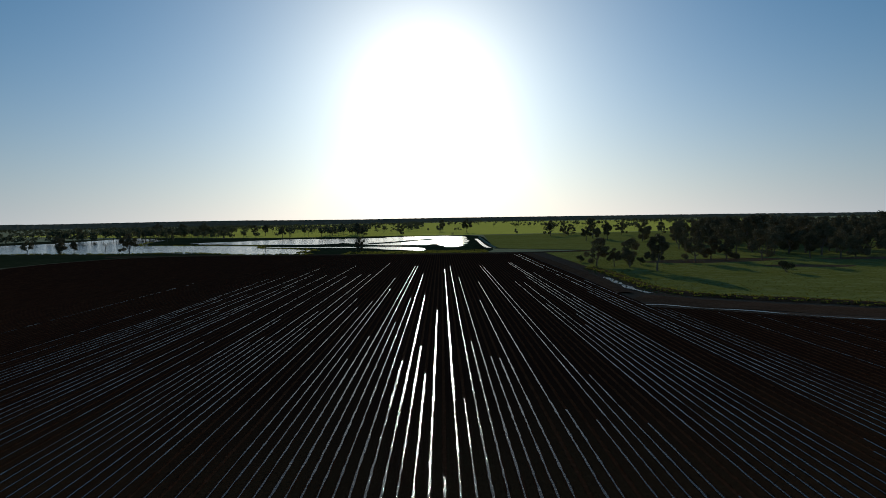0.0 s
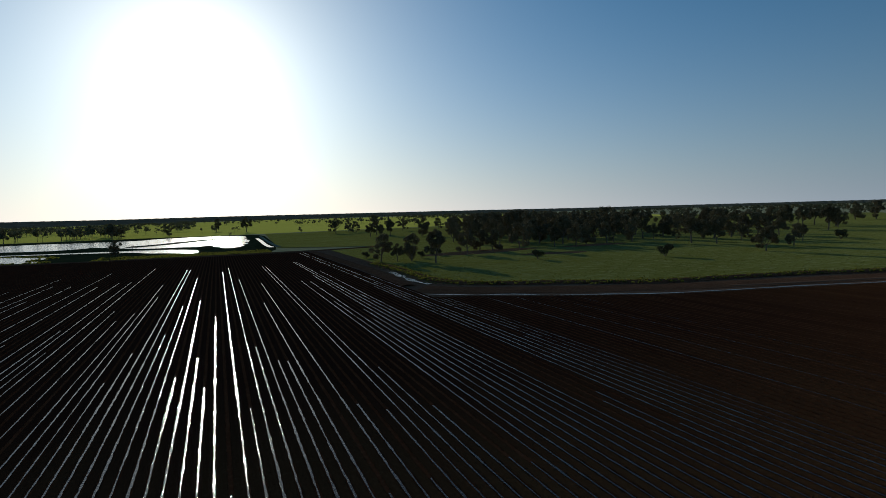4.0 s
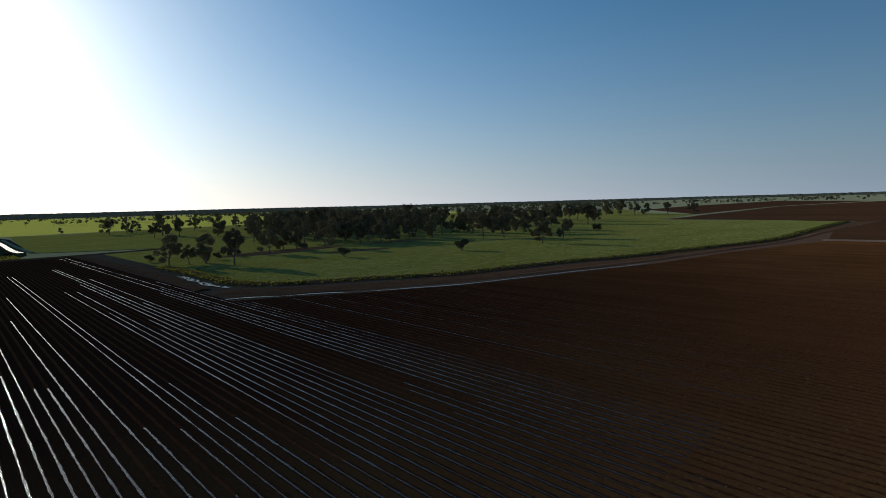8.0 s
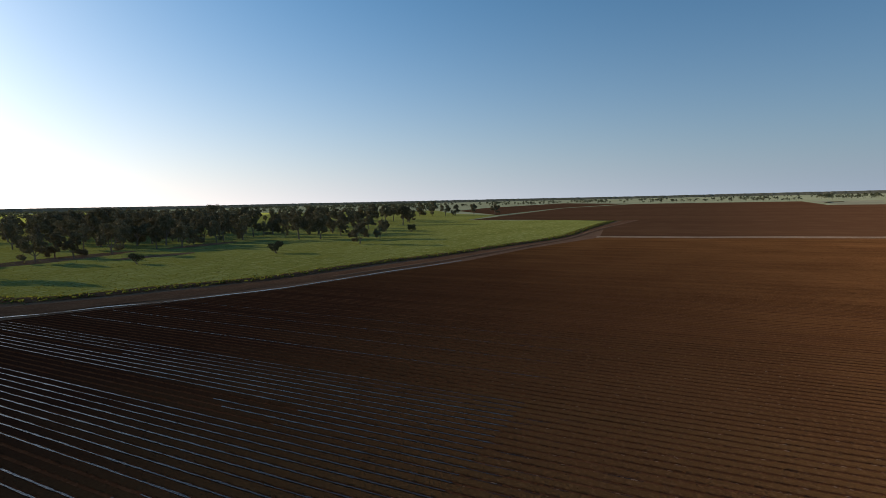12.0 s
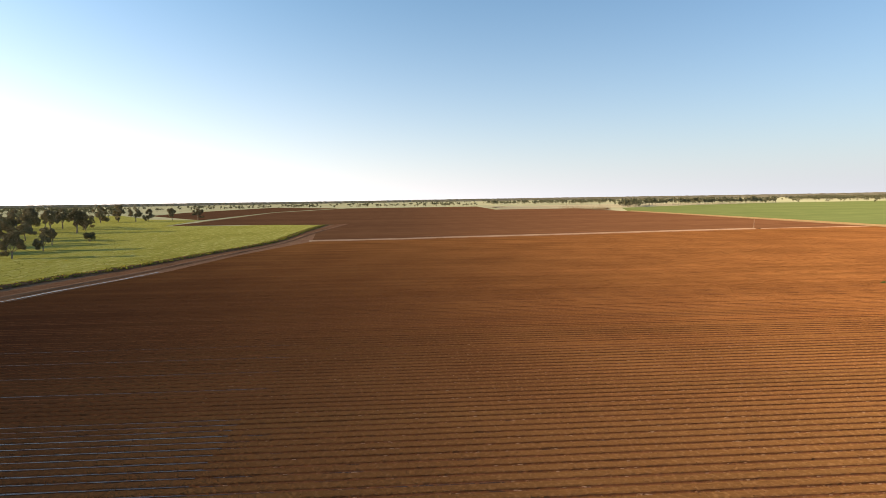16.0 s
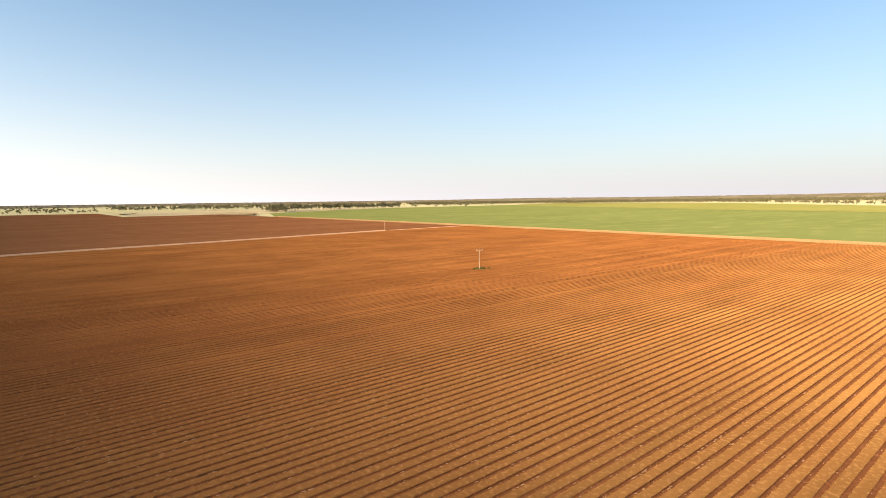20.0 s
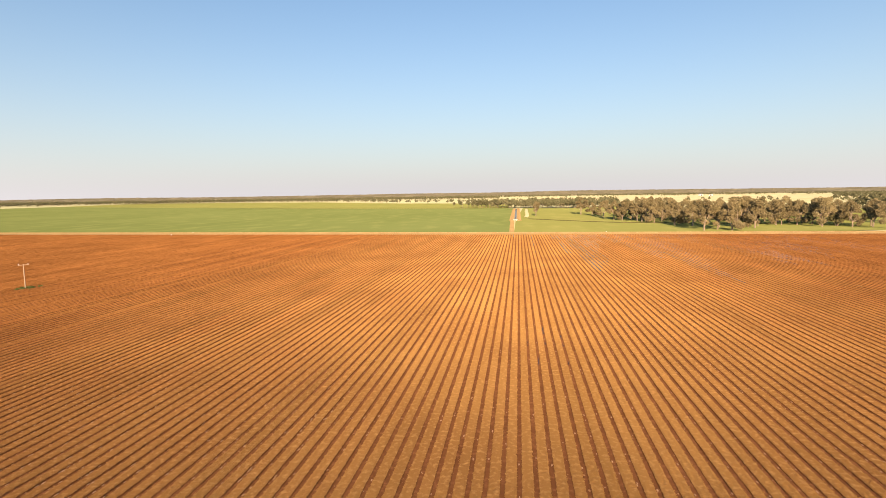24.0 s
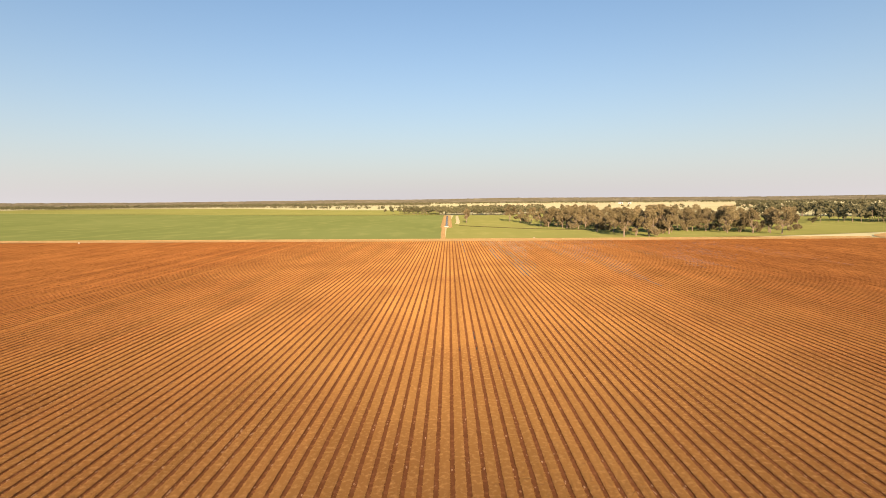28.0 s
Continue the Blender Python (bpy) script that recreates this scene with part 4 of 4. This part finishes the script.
# ---------------------------------------------------------------- grass
def tufts(name, places, label, tall, wide, mat, seed, blades=5):
    """Upright grass clumps, each a few bent blades, in one mesh."""
    rng = np.random.RandomState(seed)
    p = np.array(places, float)
    n = len(p)
    q = rng.uniform(0, 2 * np.pi, (n, blades))
    hh = tall * rng.uniform(0.5, 1.3, (n, 1)) * rng.uniform(0.7, 1.1, (n, blades))
    ww = wide * rng.uniform(0.6, 1.4, (n, blades))
    cx = p[:, :1] + rng.normal(0, wide * 0.5, (n, blades))
    cy = p[:, 1:2] + rng.normal(0, wide * 0.5, (n, blades))
    z0 = p[:, 2:3] - 0.05
    ux, uy = np.cos(q) * ww / 2, np.sin(q) * ww / 2
    lx, ly = rng.normal(0, 0.25, (n, blades)) * hh, rng.normal(0, 0.25, (n, blades)) * hh
    v = np.stack([np.stack([cx - ux, cy - uy, z0 + 0 * cx], -1), np.stack([cx + ux, cy + uy, z0 + 0 * cx], -1),
                  np.stack([cx + ux * 0.55 + lx, cy + uy * 0.55 + ly, z0 + hh], -1), np.stack([cx - ux * 0.55 + lx, cy - uy * 0.55 + ly, z0 + hh * 0.9], -1)], 2)
    f = np.arange(n * blades)[:, None] * 4 + np.arange(4)[None]
    return tagged(new(name, np_mesh(name, v.reshape(-1, 3), f, [mat])), label, "grass", kind="stuff")


def lawn(poly, count, z, seed, clump=0.0):
    rng = random.Random(seed)
    xs, ys = [p[0] for p in poly], [p[1] for p in poly]
    out = []
    while len(out) < count:
        x, y = rng.uniform(min(xs), max(xs)), rng.uniform(min(ys), max(ys))
        if rng.random() > min(1, (170 / math.hypot(x, y)) ** 2) or not inside(x, y, poly):
            continue
        if noise.noise(Vector((x * 0.12, y * 0.12, 0))) < clump - rng.uniform(0, 0.4):
            continue
        out.append((x, y, z))
    return out


NEAR = PADDOCK[:22] + [(500, 330), (300, 420), (90, 330)]
tufts("paddock_grass", lawn(NEAR, 24000, -0.1, 51, -0.6), "rough tufted paddock grass", 0.15, 0.22, M_TUFT, 3)
edge = [(q[0] - 0.5 + random.gauss(0, 1.1), q[1] - 0.8 + random.gauss(0, 1.1), random.uniform(0.1, 0.5)) for q in resample(EDGE, 0.12)]
tufts("levee_grass", edge, "long grass along the levee", 0.4, 0.5, M_TUFT, 4)
reeds = [(q[0] + random.gauss(0, 1.2), q[1] + random.gauss(0, 1.2), -0.15) for q in resample(LAKE[:18], 1.2)]
reeds += [(random.uniform(-60, 28), random.uniform(316, 345), -0.2) for _ in range(700)]
tufts("lagoon_reeds", reeds, "dark reeds along the lagoon's edge", 0.7, 0.9, M_TUFT, 9)
tufts("pole_grass", [(111.4 + random.gauss(0, 0.5), -106 + random.gauss(0, 0.9), 0) for _ in range(45)], "green weeds at the foot of the pole",
      0.35, 0.5, M_TUFT, 6)
drain = [(q[0] + random.gauss(0, 1.5), q[1] + random.gauss(0, 1.5), 0.1) for q in resample([(56, 210), (56, 160), (56, 140), (62, 131)], 0.3)]
tufts("drain_grass", drain, "rank grass beside the tail drain", 0.2, 0.3, M_GRASS, 7)


# ---------------------------------------------------------------- clods
def clods(count, seed):
    """Crumbs of soil on the beds, thicker near by, in one mesh; each a three-sided lump with a blunt top."""
    rng = np.random.RandomState(seed)
    az = np.radians(rng.uniform(-45, 228, count))
    d = 22 + 110 * rng.uniform(0, 1, count) ** 1.3
    x, y = d * np.sin(az), d * np.cos(az)
    k = np.round((x - PHASE) / PITCH - 0.5)
    off = np.where(rng.uniform(0, 1, count) < 0.6, rng.choice([-1, 1], count) * rng.uniform(0.31, 0.42, count), rng.uniform(-0.40, 0.40, count))
    x = PHASE + PITCH * (k + 0.5) + off
    keep = ~((x > 44.8) & (y > np.interp(x, [p[0] for p in EAST_TOP], [p[1] for p in EAST_TOP]) - 1.5))
    x, y, d = x[keep], y[keep], d[keep]
    n = len(x)
    r = rng.uniform(0.028, 0.056, n) * rng.choice([1, 1, 1, 1.5], n) * (0.8 + d / 260)
    q = rng.uniform(0, 2.1, n)[:, None] + np.array([0, 2.094, 4.189])[None]
    foot = np.stack([np.cos(q), np.sin(q), np.zeros_like(q)], -1) * rng.uniform(0.7, 1.3, (n, 3, 1)) * r[:, None, None]
    tip = np.stack([rng.normal(0, 0.25, n) * r, rng.normal(0, 0.25, n) * r, rng.uniform(0.7, 1.25, n) * r], -1)
    v = np.concatenate([foot, tip[:, None]], 1)
    v[:, :, 0] += x[:, None]
    v[:, :, 1] += y[:, None]
    t = np.array([(0, 1, 3), (1, 2, 3), (2, 0, 3)])
    f = (np.arange(n)[:, None, None] * 4 + t[None]).reshape(-1, 3)
    tagged(new("soil_clods", np_mesh("soil_clods", v.reshape(-1, 3), f, [M_BED])), "crumbled clods of red soil on the beds", "soil", kind="stuff")


clods(330000, 61)
M_CRUMB = material("pale crumbled soil", ((0.27, 0.14, 0.07), (0.22, 0.11, 0.05), (0.34, 0.20, 0.12)), 0.8, 4.0, 0.95, 0.4, 8.0, diffuse_rough=1.0, spec=0.0)


def furrow_crumbs(count, seed):
    """Paler dry lumps that have fallen into the furrows."""
    rng = np.random.RandomState(seed)
    side = rng.uniform(0, 1, count)
    k = np.where(side < 0.6, rng.randint(-62, 66, count), rng.randint(20, 100, count))
    y = np.where(side < 0.6, -(26 + 130 * rng.uniform(0, 1, count) ** 1.4), rng.uniform(-75, 30, count))
    x = PHASE + PITCH * k + rng.normal(0, 0.09, count)
    r = rng.uniform(0.025, 0.06, count) * rng.choice([1, 1, 1, 1, 2.2], count)
    q = np.arange(6) * math.pi / 3
    ring = np.stack([np.cos(q), np.sin(q), 0 * q - 0.3], 1)
    o = np.concatenate([ring, [[0.2, 0.1, 0.55]]])
    v = o[None] * rng.uniform(0.7, 1.3, (count, 7, 1)) * r[:, None, None]
    v[:, :, 0] += x[:, None]
    v[:, :, 1] = v[:, :, 1] * 1.6 + y[:, None]
    v[:, :, 2] += -0.09
    t = np.array([(i, (i + 1) % 6, 6) for i in range(6)])
    f = (np.arange(count)[:, None, None] * 7 + t[None]).reshape(-1, 3)
    tagged(new("furrow_crumbs", np_mesh("furrow_crumbs", v.reshape(-1, 3), f, [M_CRUMB])), "pale dry crumbs of soil lying in the furrows", "soil", kind="stuff")


furrow_crumbs(8000, 62)
M_CRUST = material("salt-pale dried crust", ((0.33, 0.20, 0.12), (0.28, 0.16, 0.09), (0.40, 0.26, 0.17)), 1.5, 6.0, 0.95, 0.4, 10.0, diffuse_rough=1.0, spec=0.0)


def pale_crust(count, seed):
    """Scattered low flakes of pale dried mud along the furrows."""
    rng = np.random.RandomState(seed)
    east = rng.uniform(0, 1, count) < 0.6
    k = np.where(east, rng.randint(14, 62, count), rng.randint(-26, 40, count))
    y = np.where(east, rng.uniform(-60, 22, count), -(26 + 95 * rng.uniform(0, 1, count) ** 1.3))
    x = PHASE + PITCH * k + rng.normal(0, 0.07, count)
    q = np.arange(7) * 2 * math.pi / 7
    ring = np.stack([np.cos(q), 3.2 * np.sin(q), 0 * q - 0.25], 1)
    o = np.concatenate([ring, [[0.1, 0.2, 0.35]]])
    v = o[None] * rng.uniform(0.6, 1.4, (count, 8, 1)) * rng.uniform(0.03, 0.07, count)[:, None, None]
    v += np.stack([x, y, np.full(count, -0.055)], -1)[:, None]
    t = np.array([(i, (i + 1) % 7, 7) for i in range(7)])
    f = (np.arange(count)[:, None, None] * 8 + t[None]).reshape(-1, 3)
    tagged(new("mud_flakes", np_mesh("mud_flakes", v.reshape(-1, 3), f, [M_CRUST])), "pale flakes of dried mud lying in the furrows", "soil", kind="stuff")


pale_crust(2400, 63)


# ---------------------------------------------------------------- small things far off
def box(bm, x, y, z, sx, sy, sz, bevel=0.03):
    r = bmesh.ops.create_cube(bm, size=1, matrix=Matrix.Translation((x, y, z)) @ Matrix.Diagonal((sx, sy, sz, 1)))
    edges = list({e for v in r["verts"] for e in v.link_edges})
    bmesh.ops.bevel(bm, geom=edges, offset=bevel, segments=2, affect="EDGES")


def boxed(name, parent, mat, *dims, label=""):
    bm = bmesh.new()
    box(bm, *dims)
    return part(name, bm_mesh(name, bm, mat), parent, label)


M_GREEN_PAINT = material("green machine paint", ((0.03, 0.12, 0.03), (0.025, 0.10, 0.025), (0.06, 0.14, 0.05)), 1.0, 6.0, 0.45, 0.1, 8.0, spec=0.5)
M_RUBBER = material("black tyre rubber", ((0.02, 0.02, 0.02), (0.03, 0.027, 0.024), (0.07, 0.05, 0.035)), 2.0, 8.0, 0.85, 0.3, 12.0, spec=0.2)
M_GLASS = material("dark cab glass", ((0.02, 0.025, 0.03), (0.02, 0.025, 0.03), (0.03, 0.035, 0.04)), 1.0, 5.0, 0.08, 0.0, 5.0, spec=0.5)
M_PALE_PAINT = material("white painted sheet metal", ((0.72, 0.71, 0.68), (0.66, 0.65, 0.61), (0.76, 0.75, 0.72)), 0.5, 4.0, 0.5, 0.1, 8.0, spec=0.4)
M_CONCRETE = material("weathered concrete", ((0.42, 0.40, 0.36), (0.34, 0.32, 0.29), (0.5, 0.47, 0.42)), 0.8, 6.0, 0.9, 0.4, 10.0, spec=0.2)


def tractor():
    ob = new("tractor")
    boxed("bonnet", ob, M_GREEN_PAINT, 1.5, 0, 1.5, 2.2, 0.95, 0.9, 0.12)
    boxed("chassis", ob, M_RUBBER, 0.6, 0, 0.95, 3.8, 0.7, 0.4, 0.06)
    cab = boxed("cab", ob, M_GLASS, -0.5, 0, 2.15, 1.5, 1.6, 1.5, 0.1, label="dark glazed cab")
    boxed("cab_roof", cab, M_GREEN_PAINT, -0.5, 0, 3.0, 1.7, 1.75, 0.2, 0.08)
    for x, y, r, w in ((1.9, 0.95, 0.65, 0.45), (1.9, -0.95, 0.65, 0.45), (-0.8, 1.15, 0.95, 0.6), (-0.8, -1.15, 0.95, 0.6)):
        bm = bmesh.new()
        bmesh.ops.create_cone(bm, cap_ends=True, segments=20, radius1=r, radius2=r, depth=w, matrix=Matrix.Translation((x, y, r)) @ Matrix.Rotation(math.pi / 2, 4, "X"))
        bmesh.ops.bevel(bm, geom=[e for e in bm.edges if len(e.link_faces) == 2 and abs(e.calc_face_angle(0)) > 1], offset=0.1, segments=2, affect="EDGES")
        wheel = part("wheel", bm_mesh("wheel", bm, M_RUBBER, False), ob)
        bm = bmesh.new()
        bmesh.ops.create_cone(bm, cap_ends=True, segments=16, radius1=r * 0.55, radius2=r * 0.5, depth=w + 0.06, matrix=Matrix.Translation((x, y, r)) @ Matrix.Rotation(math.pi / 2, 4, "X"))
        part("rim", bm_mesh("rim", bm, M_PALE_PAINT), wheel)
    boxed("exhaust", ob, M_METAL, 1.2, 0.35, 2.4, 0.12, 0.12, 1.0, 0.03)
    boxed("toolbar", ob, M_METAL, -2.6, 0, 0.8, 0.4, 8.0, 0.3, 0.05)
    for i in range(9):
        boxed("tine", ob, M_METAL, -2.8, -3.8 + 0.95 * i, 0.4, 0.14, 0.1, 0.8, 0.02)
    ob.matrix_basis = pose(813, -300, -0.04, 0, 0, 100)
    return ob


tagged(tractor(), "green tractor with a wide tillage bar working bare soil", "tractor")


def dust_trail(count, seed):
    """Fine specks of dry soil hanging over the worked ground behind the tractor, thinning upwards."""
    rng = np.random.RandomState(seed)
    u = rng.uniform(0, 1, count) ** 1.3
    c = np.stack([813 - 8 * u + rng.normal(0, 1, count) * (3 + 9 * u), -302 + 78 * u + rng.normal(0, 3, count),
                  0.2 + rng.exponential(1, count) * (1.2 + 2.6 * u)], 1)
    a = rng.normal(0, 1, (count, 3))
    b = np.cross(a, rng.normal(0, 1, (count, 3)))
    a, b = (q / np.linalg.norm(q, axis=1, keepdims=True) * rng.uniform(0.08, 0.26, (count, 1)) for q in (a, b))
    v = np.stack([c - a, c + b, c + a], 1).reshape(-1, 3)
    f = np.arange(count * 3).reshape(-1, 3)
    tagged(new("dust_trail", np_mesh("dust_trail", v, f, [M_CRUMB])), "thin pale dust drifting behind the working tractor", "dust", kind="stuff")


dust_trail(22000, 66)


def valve_box(x, y, turn, mat, label):
    ob = new("valve_box")
    boxed("body", ob, mat, 0, 0, 0.2, 0.5, 0.4, 0.6, 0.03)
    boxed("lid", ob, mat, 0, 0, 0.525, 0.56, 0.46, 0.06, 0.015)
    ob.matrix_basis = pose(x, y, 0.0, 0, 0, turn)
    tagged(ob, label, "valve box", "irrigation fittings")


valve_box(187, -266.5, 20, M_CONCRETE, "small pale concrete valve box on the headland")
valve_box(184, -281.5, 70, M_CONCRETE, "small grey concrete box at the edge of the crop")
valve_box(-44, -278, 10, M_CONCRETE, "small grey concrete box beside the head ditch")


def culvert(x, y):
    ob = new("culvert")
    boxed("headwall", ob, M_CONCRETE, 0, 0, 0.5, 3.2, 0.35, 1.5, 0.05)
    for dx in (-0.8, 0.8):
        bm = bmesh.new()
        bmesh.ops.create_cone(bm, cap_ends=True, segments=16, radius1=0.4, radius2=0.4, depth=0.5, matrix=Matrix.Translation((dx, 0.2, 0.35)) @ Matrix.Rotation(math.pi / 2, 4, "X"))
        part("pipe", bm_mesh("pipe", bm, M_METAL), ob, "round metal pipe")
    ob.matrix_basis = pose(x, y, -0.1, 0, 0, 0)
    tagged(ob, "concrete culvert with two metal pipes at the channel's end", "culvert")


culvert(2.2, -397.5)


def shed(x, y, w, d, h, turn):
    ob = new("farm_shed")
    bm = bmesh.new()
    box(bm, 0, 0, h / 2, w, d, h, 0.05)
    part("wall", bm_mesh("wall", bm, M_PALE_PAINT), ob)
    bm = bmesh.new()
    e, r = h + 0.02, h + w * 0.2
    pts = [(-w / 2 - 0.4, e), (0, r), (w / 2 + 0.4, e)]
    a = [bm.verts.new((px, -d / 2 - 0.4, pz)) for px, pz in pts]
    b2 = [bm.verts.new((px, d / 2 + 0.4, pz)) for px, pz in pts]
    for i in range(2):
        bm.faces.new((a[i], a[i + 1], b2[i + 1], b2[i]))
    bm.faces.new(a), bm.faces.new(b2[::-1]), bm.faces.new((a[0], b2[0], b2[2], a[2]))
    part("roof", bm_mesh("roof", bm, M_METAL), ob, "pale metal roof")
    boxed("door", ob, M_GLASS, 0, d / 2 + 0.03, h * 0.4, w * 0.35, 0.1, h * 0.8, 0.02, label="dark open doorway")
    ob.matrix_basis = pose(x, y, -0.3, 0, 0, turn)
    tagged(ob, "white farm shed with a metal roof among distant trees", "shed", "far sheds")


shed(-780, -2450, 16, 10, 5, 20)
shed(-815, -2430, 12, 9, 4.5, -30)
shed(-1250, -2100, 14, 10, 5, 10)
